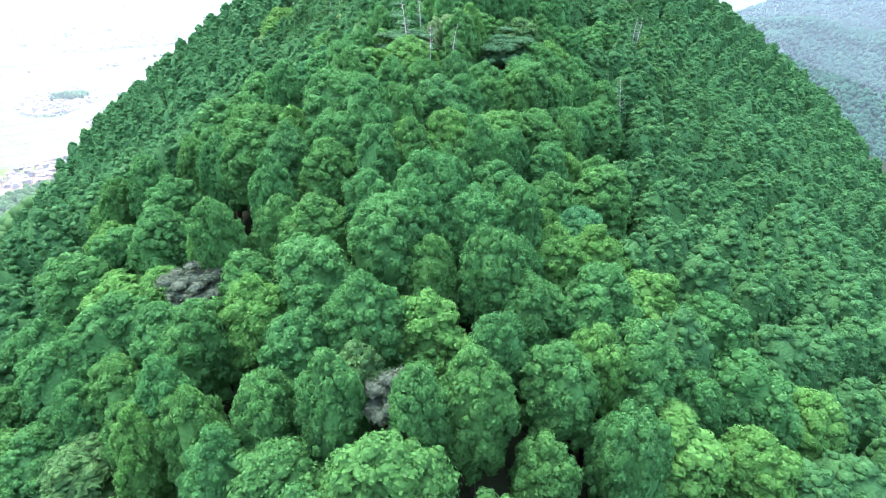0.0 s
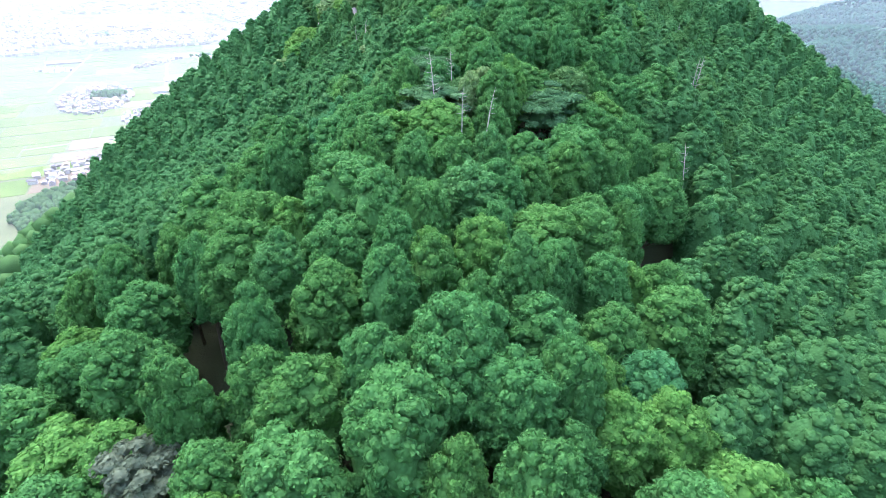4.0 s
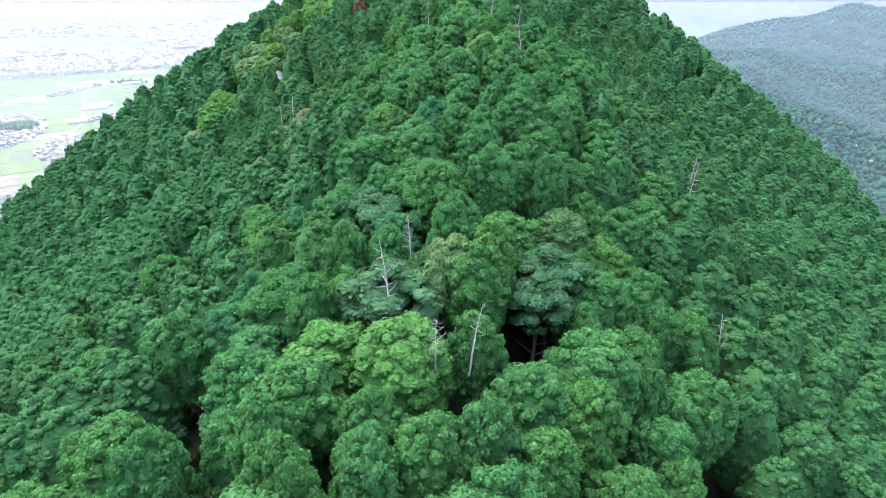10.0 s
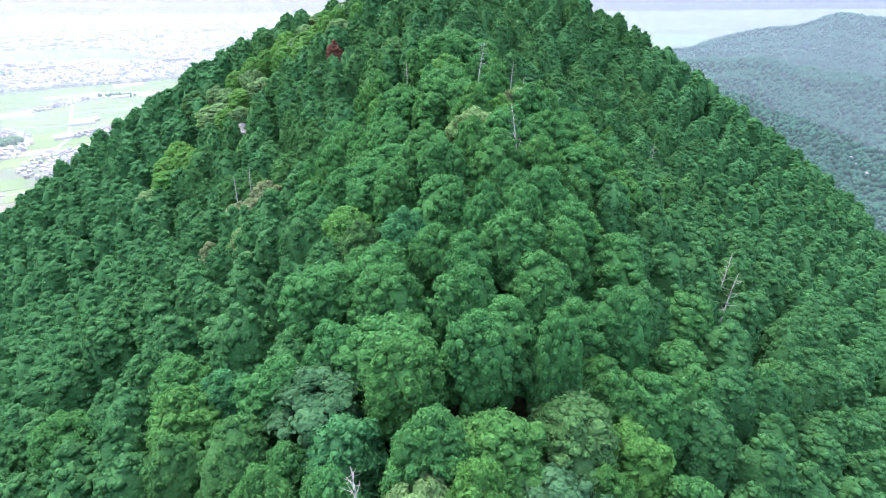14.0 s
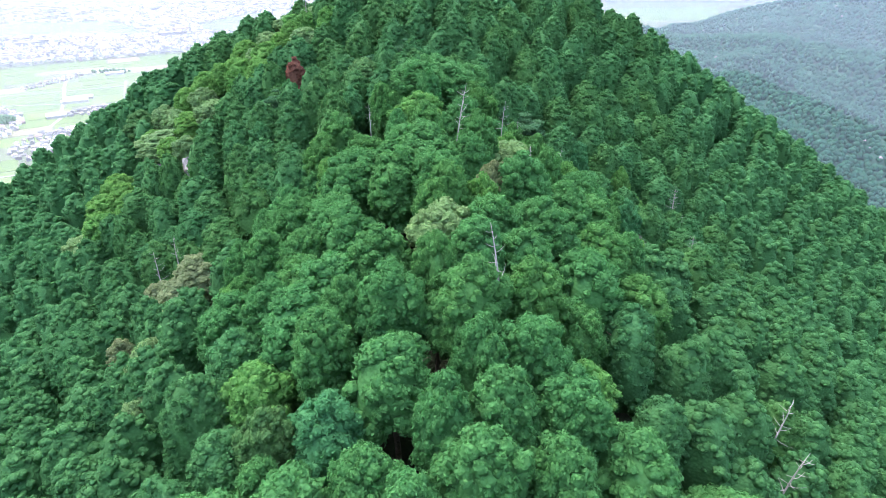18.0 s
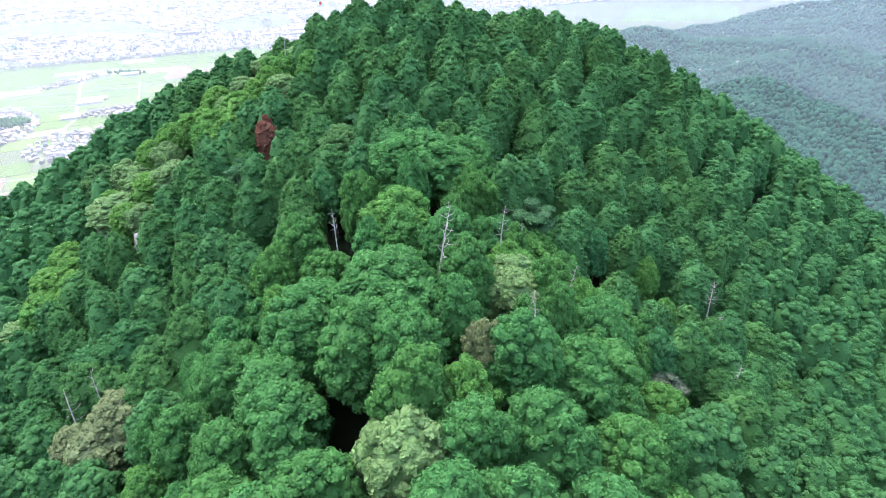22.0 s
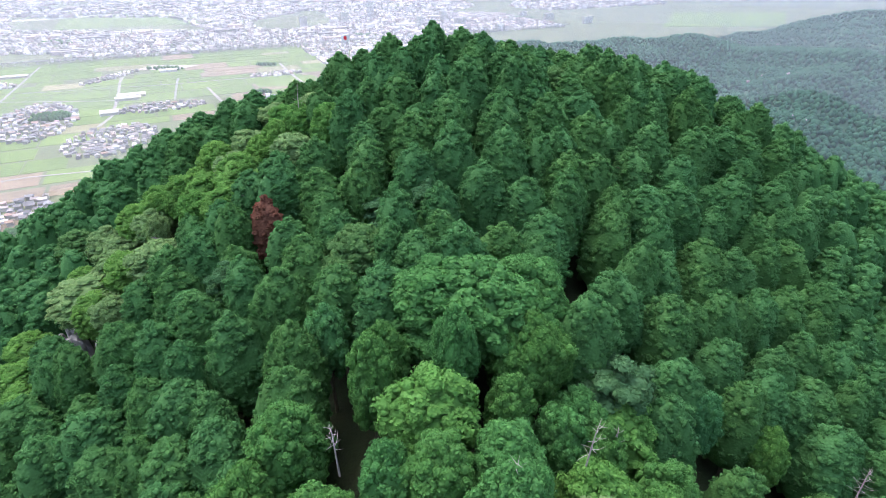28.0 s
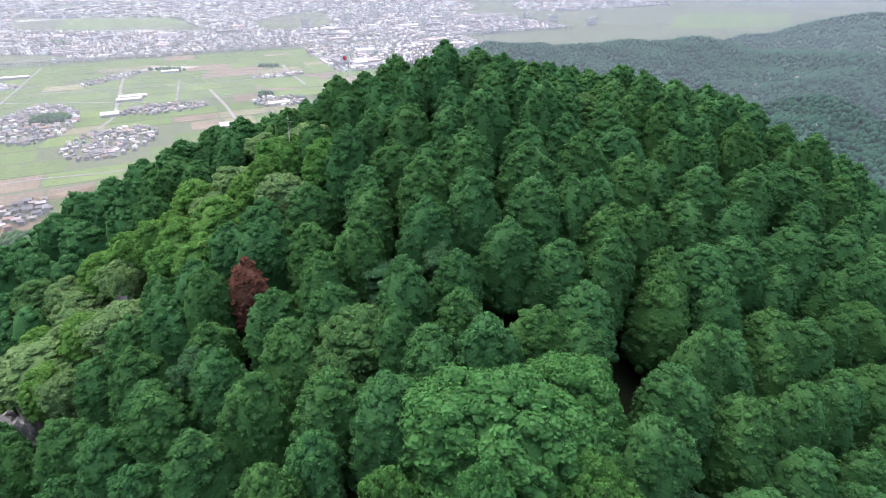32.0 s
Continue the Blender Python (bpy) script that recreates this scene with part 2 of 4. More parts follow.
# ---- trees ----
MARKED = {}
MARKED.setdefault("red", []).extend([(-11.3, 153.1, 1.3)])
MARKED.setdefault("pine", []).extend([(-3.6, 62.2, 2.4), (7.9, 66.2, 2), (-5.2, 73.2, 2.1), (6.3, 63.1, 1.7), (20.2, 133.3, 2), (1.9, 150.8, 1.9), (5.4, 151.8, 1.2), (-12.8, 145, 1.3)])
MARKED.setdefault("teal", []).extend([(-0.2, 47.2, 2.1), (-11.9, 40.3, 1.6), (-3.5, 70.4, 2), (-12.4, 78.2, 1.6), (0.2, 87.9, 1.8), (-1.5, 135.3, 1.5), (28.4, 134.9, 0.9)])
MARKED.setdefault("lime", []).extend([(-0.8, 23.7, 1.9), (7.7, 32.2, 1.7), (13.9, 31, 2.3), (24, 25.5, 2), (-15.3, 18.8, 1.2), (-16.8, 33.8, 1.2), (0.6, 41.6, 1.7), (-2.7, 41.1, 0.7), (11.2, 106, 1.5), (16.5, 123.7, 2), (20.4, 131.2, 2.2), (35.2, 129.7, 1.2), (6.7, 126.7, 2.5), (-24.4, 166.8, 1.7), (-26, 165.1, 1.8), (-29.2, 165.3, 1.9), (-15.9, 167.5, 1.8), (-14.2, 169, 1.6), (34.7, 134.9, 1.1)])
MARKED.setdefault("pale", []).extend([(0.9, 65.8, 1.8), (-34, 155.3, 4), (-0.4, 63.2, 0.8), (15.5, 117.1, 2.3), (7.6, 102.1, 2.2), (-17, 103.7, 1.9), (-15.1, 96.2, 1.1), (16.2, 120.7, 2.2), (-19.6, 167.1, 2.2), (-29.5, 163.1, 2.2), (-32.5, 158.7, 2.3), (-29, 150.5, 1.8), (-27.7, 160.4, 1.1), (-20.1, 165.1, 1.5)])
MARKED.setdefault("tan", []).extend([(-17.6, 117.3, 2.6), (-18.6, 114.7, 2.6), (-23.9, 110.8, 1.6), (12.6, 109.8, 1), (-21.3, 116.8, 2)])
MARKED.setdefault("yellow", []).extend([(15.2, 112.3, 0.8)])
MARKED.setdefault("olive", []).extend([(9.8, 71.5, 2.4), (-0.1, 144.3, 2.4), (-1.4, 141.8, 1.6), (-41.7, 165.1, 2.4), (21.2, 176.5, 2.2)])
MARKED.setdefault("grey", []).extend([(-16, 29.1, 1.6), (-2.4, 18.9, 0.7), (29.3, 116, 1.5)])
MARKED.setdefault("oak", []).extend([(-0.9, 34.1, 2.6), (-4.7, 32.7, 1.7), (-7.7, 27, 2.1), (-11.7, 27.7, 1.8), (-8.3, 31.5, 1.9), (5.3, 26.2, 1.7), (3, 27.5, 1.6), (6.1, 21.6, 1.7), (1.5, 19.3, 1.7), (-1.3, 18, 1.4), (-5.4, 18.5, 1.5), (-8.7, 19, 1.4), (-13.9, 24.4, 1.7), (-20.6, 27.5, 2.3), (-24.4, 25.5, 2), (-18.2, 22.8, 1.7), (-14.2, 20.3, 1.4), (11.4, 24.2, 2.1), (13.4, 41.5, 2.4), (4.2, 37.2, 2.1), (-8.6, 46.9, 2.5), (-8.2, 37.5, 1.9), (-15.9, 46, 2.7), (-4.2, 23.4, 1.7), (19.3, 25.5, 2.3), (19.7, 31.4, 2.1), (-21, 50.4, 2.4), (-15.5, 42.5, 2.2)])
MARKED.setdefault("oak", []).extend([(-8.5, 54.9, 2.2), (-4.7, 50.1, 1.7), (4.8, 45.8, 2.5), (8.7, 43.3, 1.7), (14, 46.2, 1.9), (-4.9, 37.6, 1.6), (-6.2, 43.8, 2), (-22.3, 40.9, 2.1), (-14.4, 38.5, 1.7), (-10.6, 65.7, 2.8), (1.2, 68.1, 1.8), (10.9, 65.3, 2.2), (6.8, 76.3, 2), (-0.7, 76.2, 2.5), (-7.7, 75.1, 2.2), (-14.6, 76.7, 2.4), (20.2, 78.6, 2.4), (-1.4, 83.3, 2.4), (11.4, 78.2, 1.9), (-26.8, 82.1, 2.9), (23.7, 85.7, 2.5), (6.3, 115.6, 3.7), (0.6, 115.1, 3.3), (2.6, 84.2, 1.6), (9.3, 87.2, 1.9), (-5.9, 83.5, 2.4), (8.1, 84, 2.1), (17.1, 86.1, 2.3)])
MARKED.setdefault("oak", []).extend([(3.8, 90.4, 2.2), (-0.8, 99.4, 2.4), (2.8, 101.1, 2), (-5.3, 113.1, 2.8), (13.1, 99.7, 2), (11, 112.8, 1.6), (4.9, 110.5, 2.3), (7.6, 109.5, 1.9), (8.4, 135.9, 4.4), (13.6, 139.2, 3.2), (-1.2, 109.9, 2.4), (2.9, 105.9, 1.6), (22.8, 117.1, 2.8), (19.4, 110.3, 2.3), (13.4, 133.4, 2.6), (-18.5, 58.5, 2.6), (-28.3, 69.4, 2.3), (-1.6, 51.2, 1.7), (1.8, 49, 1.8), (-8.2, 49.4, 1.5), (7.7, 54.7, 1.8), (17.5, 60.8, 2.4), (12.7, 55.3, 1.7), (-11.8, 57, 2.2), (13.2, 62.7, 2), (-4.4, 77.6, 1.9), (0.1, 73.2, 1.9), (4.4, 74.3, 1.8)])
MARKED.setdefault("oak", []).extend([(9.8, 80.8, 2), (-16.8, 81.2, 2.2), (15.4, 79.7, 2.1), (13.9, 88.5, 1.9), (-2.5, 96.4, 2.2), (8.9, 94.3, 2.1), (4.2, 79.3, 1.8), (-0.9, 80.3, 2), (16.5, 75.1, 2), (-0.2, 107, 2.4), (9.7, 98.5, 2), (15.8, 104.7, 2.2), (22.1, 113, 2.4), (21.1, 104.8, 2.3), (13, 95.9, 1.9), (4, 95.1, 1.9), (-2.6, 102.1, 2.2), (23.3, 101.6, 2.4)])
MARKED.setdefault("cypress", []).extend([(24.6, 79, 2.7), (31.5, 82.8, 2.8), (32.3, 72.1, 2.9), (23.1, 61.2, 2.2), (-9.4, 71, 2.5), (-20.3, 80.3, 2.5), (-28.1, 87.5, 2.7), (-37.1, 90.1, 3), (-38.1, 82.2, 2.9), (-40, 76.2, 2.7), (37.5, 71.8, 3), (36.1, 64, 3), (28.8, 99.1, 2.5), (34.7, 96.1, 2.5), (41.3, 94, 2.6), (42.9, 89.4, 2.7), (-30.9, 114, 3), (-35.9, 108.9, 3), (-36.6, 98.2, 2.8), (-18.3, 98.7, 2.3), (29.2, 80.4, 2.3), (35.9, 114.8, 2.9), (-22.4, 134.8, 3.1), (-33, 139.9, 3.4), (-16.2, 134.5, 2.6), (39, 123.5, 2.8), (46, 121.9, 2.9), (41.5, 136.6, 3)])
MARKED.setdefault("cypress", []).extend([(59.2, 150.6, 3.7), (20, 146.4, 3), (28.4, 155.5, 3.4), (34.1, 152.5, 3.6), (-9.6, 136.9, 2.7), (-3, 129.7, 2.4), (-17.8, 151.1, 2.9), (22.9, 162.9, 2.9), (28.4, 161.6, 2.9), (32.9, 158.9, 3.1), (41.4, 163.7, 3.1), (23.7, 151.2, 2.7), (28.2, 148.4, 2.9), (18.8, 164.6, 2.8), (13.1, 161.9, 2.8), (7.6, 165.1, 2.9), (1.8, 168.9, 2.8), (10.9, 153.5, 2.6), (15.1, 152.4, 2.7), (47.4, 159.1, 3.2), (52.3, 156.1, 3.5), (36.4, 139.9, 2.7), (-7.2, 160.3, 2.6), (-1.8, 161.3, 2.6), (-4.2, 150.9, 2.5), (-19.3, 147.1, 2.7), (-23.4, 142.8, 2.6), (-33.8, 146.3, 2.9)])
MARKED.setdefault("cypress", []).extend([(-9.7, 131.5, 2.2), (-15.2, 129.9, 2.2), (-5.4, 124.8, 1.9), (-7.8, 123.3, 1.9), (10.5, 175.6, 2.8), (4.7, 178.7, 2.3), (17.7, 168.4, 2.4), (37.4, 167.5, 2.9), (20.1, 156.8, 2.7), (4, 163.4, 2.3), (-8.4, 170, 2.4), (47.6, 174.4, 3.2), (48.5, 166.6, 3.1), (-16.7, 154.8, 2.6), (2.6, 142.8, 1.9)])
MARKED.setdefault("rock", []).extend([(-33.6, 149.3, 1), (-27.5, 145.7, 1.1), (-27.4, 158.4, 0.9), (-36.6, 153.1, 0.6), (-36.6, 150.4, 1.3)])
MARKED.setdefault("snag", []).extend([(10.2, 116.3, 3.6), (15.8, 124.5, 2.7), (21.6, 121.4, 2), (42.4, 133.3, 3.1), (1.4, 123.8, 1.8), (10.5, 94.5, 3.4), (10.8, 120, 2.4), (16.4, 112.1, 2.2), (-20.4, 119.6, 2.6), (42.4, 130.2, 2.4), (30, 88.9, 3.7), (21.9, 65.2, 3.6), (-2.3, 65.5, 1.7), (-3.6, 60.3, 3), (-22, 117.7, 2.9), (38.2, 119.7, 2.2), (32.2, 93.4, 3.4), (1.3, 57.2, 1.5), (-1, 56, 1.2), (-11.3, 169.9, 2.6), (18.1, 126.6, 1.7)])
MARKED.setdefault("gap", []).extend([(-16.9, 38.5, 1.4), (-14.7, 55.4, 1.4), (-17.5, 39.3, 1.2), (-16.6, 60.1, 1.7), (17.6, 54.1, 1.5), (1.1, 125.6, 1.3), (20.7, 138.6, 1.4), (4.6, 106.8, 1.1), (18.7, 141.9, 1.4), (30.6, 132.6, 1.4), (5.3, 105.3, 0.9), (-26.8, 90.3, 1.9), (-12.7, 49.2, 1.6), (-16.1, 37.0, 1.8), (22.7, 65.8, 1.4), (-15.5, 57.3, 1.6), (-6.6, 133.2, 1.5), (-3.7, 109.2, 1.2), (36.4, 135.9, 1.6), (20.8, 146.2, 1.2), (12.7, 148.8, 1.4), (0.1, 132.2, 1.3), (3.6, 170.6, 1.1)])


def leaf_quads(pos, nrm, size, r):
    """Folded leaf sprays at pos, facing nrm."""
    n = len(pos)
    nrm = nrm + r.normal(0, 0.42, (n, 3))
    nrm /= np.linalg.norm(nrm, axis=1)[:, None]
    a = np.cross(nrm, r.normal(0, 1, (n, 3)))
    a /= np.linalg.norm(a, axis=1)[:, None]
    b = np.cross(nrm, a)
    s = size * r.uniform(0.6, 1.3, (n, 1))
    q = np.stack([pos - a * s, pos - b * s * 0.66 + nrm * s * 0.16, pos + a * s - nrm * s * 0.35, pos + b * s * 0.66 + nrm * s * 0.16], 1)
    return q.reshape(-1, 3)


def profile(shape, u):
    """Crown radius (0 to 1) at height u (0 foot, 1 tip)."""
    mid, power, tip = {"dome": (0.34, 1.9, 0.58), "wide": (0.36, 2.0, 0.5), "cone": (0.2, 2.2, 0.56), "layers": (0.5, 2.0, 0.5)}[shape]
    up = np.clip(1 - np.clip((u - mid) / (1 - mid), 0, 1) ** power, 0, 1) ** tip
    return up * (1 - 0.22 * np.clip((mid - u) / mid, 0, 1) ** 2)


def ball(level):
    """Unit directions and triangles of an icosphere."""
    bm = bmesh.new()
    bmesh.ops.create_icosphere(bm, subdivisions=level, radius=1)
    bm.verts.ensure_lookup_table()
    v = np.array([v.co[:] for v in bm.verts])
    f = np.array([[v.index for v in q.verts] for q in bm.faces])
    bm.free()
    return v, f


BALLS = {level: ball(level) for level in (1, 2, 3, 4)}


def crown_geometry(shape, radius, height, lobes, leaves, size, seed, lobe_r=0.3, level=3, full=0.83):
    """A crown of leafy lobes with its foot at z = 0: leaf quads, and the closed lumpy mass of twigs within."""
    r = np.random.default_rng(seed)

    def surface(d, share):
        """Where the way d from the crown's middle meets its outline."""
        h = ((np.clip(d[:, 2], -1, 1) + 1) / 2) ** 0.9
        a = np.arctan2(d[:, 1], d[:, 0])
        wave = 1 + 0.12 * np.sin(a * 2 + seed) + 0.09 * np.sin(a * 3 + 2 * seed + h * 4) + 0.07 * np.sin(a * 5 + h * 9 + seed)
        flat = np.clip((1 - d[:, 2] ** 2) * 3, 0, 1) ** 0.5
        side = profile(shape, np.clip(h, 0, 0.97)) * radius * share * wave * flat
        return np.stack([side * np.cos(a), side * np.sin(a), height * (0.5 + (h - 0.5) * share)], 1)

    i = np.arange(lobes) + 0.5
    z = np.clip(1 - 1.7 * i / lobes + r.normal(0, 0.05, lobes), -0.8, 0.995)
    t = i * 2.39996 + r.normal(0, 0.6, lobes)
    d = np.stack([np.sqrt(1 - z * z) * np.cos(t), np.sqrt(1 - z * z) * np.sin(t), z], 1)
    lr = lobe_r * radius * r.uniform(0.55, 1.5, lobes)
    boughs = r.normal(0, 1, (12, 3))
    boughs[:, 2] = np.abs(boughs[:, 2]) * 0.9
    boughs /= np.linalg.norm(boughs, axis=1)[:, None]
    low, high = (0.93, 1.03) if shape == "cone" else (0.8, 1.05)

    def mass(ways):
        """Boughs stand out, with clefts between them."""
        return low + (high - low) * np.clip((ways @ boughs.T).max(1) * 2.4 - 1.4, 0, 1)

    s = mass(d) * r.uniform(0.95, 1.05, lobes)
    c = surface(d, 1 - lobe_r * 0.75) * np.stack([s, s, 0.4 + 0.6 * s], 1)
    if shape == "layers":
        c[:, 2] = np.round(c[:, 2] / (height / 4)) * (height / 4)
    out = c - np.array([0, 0, height * 0.36])
    out /= np.linalg.norm(out, axis=1)[:, None] + 1e-6
    k = r.choice(lobes, leaves, p=lr ** 2 / (lr ** 2).sum())
    v = r.normal(0, 1, (leaves, 3))
    v /= np.linalg.norm(v, axis=1)[:, None]
    v = v + out[k] * 0.7 + np.array([0, 0, 0.3])
    v /= np.linalg.norm(v, axis=1)[:, None]
    squash = np.array([1, 1, 0.4 if shape == "layers" else 0.9])
    p = c[k] + v * (lr[k] * r.uniform(0.85, 1.12, leaves))[:, None] * squash
    bd, f = BALLS[level]
    bumps = r.normal(0, 1, (110, 3))
    bumps /= np.linalg.norm(bumps, axis=1)[:, None]
    relief = np.clip(((bd @ bumps.T).max(1) - 0.94) / 0.06, 0, 1) ** 0.7
    core = surface(bd, (0.45 if shape == "layers" else full) * mass(bd) * (0.94 + 0.1 * relief))
    ld, lf = BALLS[1]
    clumps = c[:, None] + ld[None] * (lr[:, None] * r.uniform(0.75, 1.08, (lobes, len(ld))))[:, :, None] * squash
    tris = np.concatenate([f, (lf[None] + len(core) + len(ld) * np.arange(lobes)[:, None, None]).reshape(-1, 3)])
    return leaf_quads(p, v, size, r), np.concatenate([core, clumps.reshape(-1, 3)]), tris


def leafy_mesh(name, quads, core, tris, mat):
    """One mesh of leaf quads and the mass of twigs within."""
    nq = len(quads) // 4
    me = bpy.data.meshes.new(name)
    v = np.concatenate([quads, core]).astype(np.float32)
    loops = np.concatenate([np.arange(4 * nq), (np.asarray(tris) + 4 * nq).ravel()]).astype(np.int32)
    starts = np.concatenate([np.arange(0, 4 * nq, 4), 4 * nq + 3 * np.arange(len(tris))]).astype(np.int32)
    me.vertices.add(len(v))
    me.vertices.foreach_set("co", v.ravel())
    me.loops.add(len(loops))
    me.loops.foreach_set("vertex_index", loops)
    me.polygons.add(len(starts))
    me.polygons.foreach_set("loop_start", starts)
    me.update(calc_edges=True)
    me.shade_smooth()
    me.materials.append(mat)
    return me


def tube(points, radii, sides=6):
    """Vertices and faces of a tapered tube, square to its first step."""
    v, f = [], []
    way = Vector(points[-1]) - Vector(points[0])
    q = way.to_track_quat("Z", "Y")
    for i, (p, r) in enumerate(zip(points, radii)):
        for k in range(sides):
            a = 2 * math.pi * k / sides
            v.append(tuple(Vector(p) + q @ Vector((r * math.cos(a), r * math.sin(a), 0))))
        if i:
            for k in range(sides):
                a, b = (i - 1) * sides + k, (i - 1) * sides + (k + 1) % sides
                f.append((a, b, b + sides, a + sides))
    f.append(tuple(range(len(v) - sides, len(v))))
    return v, f


def plain_mesh(name, v, f, mat, smooth=False):
    me = bpy.data.meshes.new(name)
    me.from_pydata(v, [], f)
    me.materials.append(mat)
    if smooth:
        me.shade_smooth()
    return me


def trunk_mesh(height, radius, limbs, seed):
    r = random.Random(seed)
    v, f = tube([(0.12 * math.sin(i * 0.9 + seed), 0.12 * math.cos(i * 1.1), height * i / 4 - (1.6 if i == 0 else 0)) for i in range(5)], [radius * (1.3 - 0.22 * i) for i in range(5)])
    for k in range(limbs):
        z0 = height * r.uniform(0.35, 0.8)
        a = r.uniform(0, 6.28)
        ln = height * r.uniform(0.12, 0.2)
        pts = [(math.cos(a) * ln * t, math.sin(a) * ln * t, z0 + ln * 0.8 * t) for t in (0, 0.5, 1)]
        w, g = tube(pts, [radius * 0.45, radius * 0.3, radius * 0.1], 4)
        o = len(v)
        v += w
        f += [tuple(i + o for i in q) for q in g]
    return plain_mesh("trunk", v, f, BARK)


# shape, crown radius, crown height, lobes, leaves, leaf size, lobe size, whole height, leaf, label
KINDS = {
    "oak": ("dome", 2.5, 7.6, 250, 7400, 0.11, 0.155, 11.2, "broadleaf", "evergreen oak with a domed mid-green crown of leafy lobes"),
    "great": ("wide", 3.5, 7.8, 380, 14000, 0.12, 0.125, 11.3, "broadleaf", "large spreading evergreen oak with a bright green crown"),
    "cypress": ("cone", 2.4, 10.0, 330, 6400, 0.1, 0.12, 11.7, "cypress", "dark green cypress with a tall rounded conical crown"),
    "lime": ("dome", 2.3, 6.8, 210, 6000, 0.11, 0.16, 10.6, "lime", "broadleaf tree with a fresh yellow-green domed crown"),
    "fresh": ("dome", 2.2, 6.0, 200, 5600, 0.11, 0.16, 10.3, "fresh", "broadleaf tree with a light yellow-green crown by the rocks"),
    "teal": ("dome", 2.3, 6.8, 210, 6000, 0.11, 0.16, 10.6, "teal", "broadleaf tree with a bluish green crown"),
    "pine": ("layers", 2.1, 4.4, 60, 2000, 0.14, 0.27, 10.2, "pine", "thin grey-green pine with flat layered boughs"),
    "pale": ("wide", 2.0, 5.0, 170, 4800, 0.12, 0.16, 9.9, "pale", "pale yellow-green flowering broadleaf tree"),
    "tan": ("dome", 2.0, 5.0, 150, 4200, 0.12, 0.16, 9.9, "tan", "withered tree with tan and brownish leaves"),
    "olive": ("dome", 2.3, 6.6, 210, 5600, 0.11, 0.16, 10.4, "olive", "broadleaf tree with a dull olive crown"),
    "grey": ("layers", 1.6, 2.4, 40, 1200, 0.12, 0.3, 9.4, "grey", "leafless grey twiggy shrub among green crowns"),
    "yellow": ("dome", 1.2, 3.0, 40, 800, 0.12, 0.25, 9.3, "yellow", "small tree with yellowed leaves"),
    "red": ("cone", 1.5, 7.6, 170, 4200, 0.1, 0.15, 10.9, "red", "dead cypress with rust-red foliage"),
}
NAMES = {"fresh": "broadleaf_tree", "great": "oak_tree", "oak": "oak_tree", "cypress": "cypress_tree", "lime": "broadleaf_tree", "teal": "broadleaf_tree", "pine": "pine_tree", "pale": "flowering_tree", "tan": "withered_tree", "olive": "broadleaf_tree", "grey": "bare_shrub", "yellow": "yellowed_tree", "red": "dead_cypress"}


def tree_model(kind, seed):
    shape, radius, height, lobes, leaves, size, lobe_r, tall, leaf, label = KINDS[kind]
    root = new(NAMES[kind])
    t = new("trunk", trunk_mesh(tall * 0.88, 0.16, 6, seed))
    t.parent = root
    c = new("crown", leafy_mesh("crown", *crown_geometry(shape, radius, height, lobes, leaves, size, seed, lobe_r, full=0.93 if shape == "cone" else 0.85), LEAF[leaf]))
    c.parent = root
    c.location = (0, 0, tall - height)
    return tagged(root, label, "tree" if kind != "grey" else "shrub")


def growth(x, y):
    """Trees stay lower on the two exposed spots of the summit."""
    west = math.exp(-((x + 16) / 13) ** 2 - ((y - 184) / 13) ** 2)
    east = math.exp(-((x - 20) / 7) ** 2 - ((y - 185) / 11) ** 2)
    return 1 - 0.27 * west - 0.27 * east


MODELS, SPENT = {}, {}
VARIANTS = {"oak": 9, "cypress": 7, "red": 1, "yellow": 1, "grey": 2, "tan": 3}


def plant(kind, x, y, radius, tall=1.0, group=""):
    """Stand one tree on the ground."""
    if kind not in MODELS:
        MODELS[kind] = [tree_model(kind, 31 * i + len(kind)) for i in range(VARIANTS.get(kind, 4))]
    models = MODELS[kind]
    k = SPENT.get(kind, 0)
    SPENT[kind] = k + 1
    s = radius / (KINDS[kind][1] * 0.96)
    tall *= growth(x, y)
    m = Matrix.Translation((x, y, float(ground_z(x, y)))) @ Matrix.Rotation(k * 2.4, 4, "Z")
    ob = models[k] if k < len(models) else copy_thing(models[k % len(models)], m)
    ob.matrix_basis = m @ Matrix.Diagonal((s, s, tall, 1))
    if group:
        ob["group"] = group
    return ob


def ridge_x(y):
    return float(np.interp(y, *RIDGE_X))


def darts(n, xr, yr, radius_of, taken, r):
    """Random spots for crowns that hardly overlap."""
    cell = {}
    for t in taken:
        cell.setdefault((int(t[0] // 6), int(t[1] // 6)), []).append(t)
    made = []
    for _ in range(n):
        x, y = r.uniform(*xr), r.uniform(*yr)
        d = radius_of(x, y, r)
        if d <= 0:
            continue
        i, j = int(x // 6), int(y // 6)
        near = (t for a in (i - 1, i, i + 1) for b in (j - 1, j, j + 1) for t in cell.get((a, b), ()))
        if all((px - x) ** 2 + (py - y) ** 2 >= (0.75 * (pd + d)) ** 2 for px, py, pd in near):
            made.append((x, y, d))
            cell.setdefault((i, j), []).append((x, y, d))
    return made


def ridge_wood(x, y):
    """Whether the mixed oak wood of the crest grows here, else planted cypress."""
    dx = x - ridge_x(y)
    if y > 133:
        return False
    return -15 - 5 * math.sin(y * 0.13) - (14 if y < 48 else 0) < dx < 15 + 6 * math.sin(y * 0.11 + 1) + (8 if y < 48 else 0)


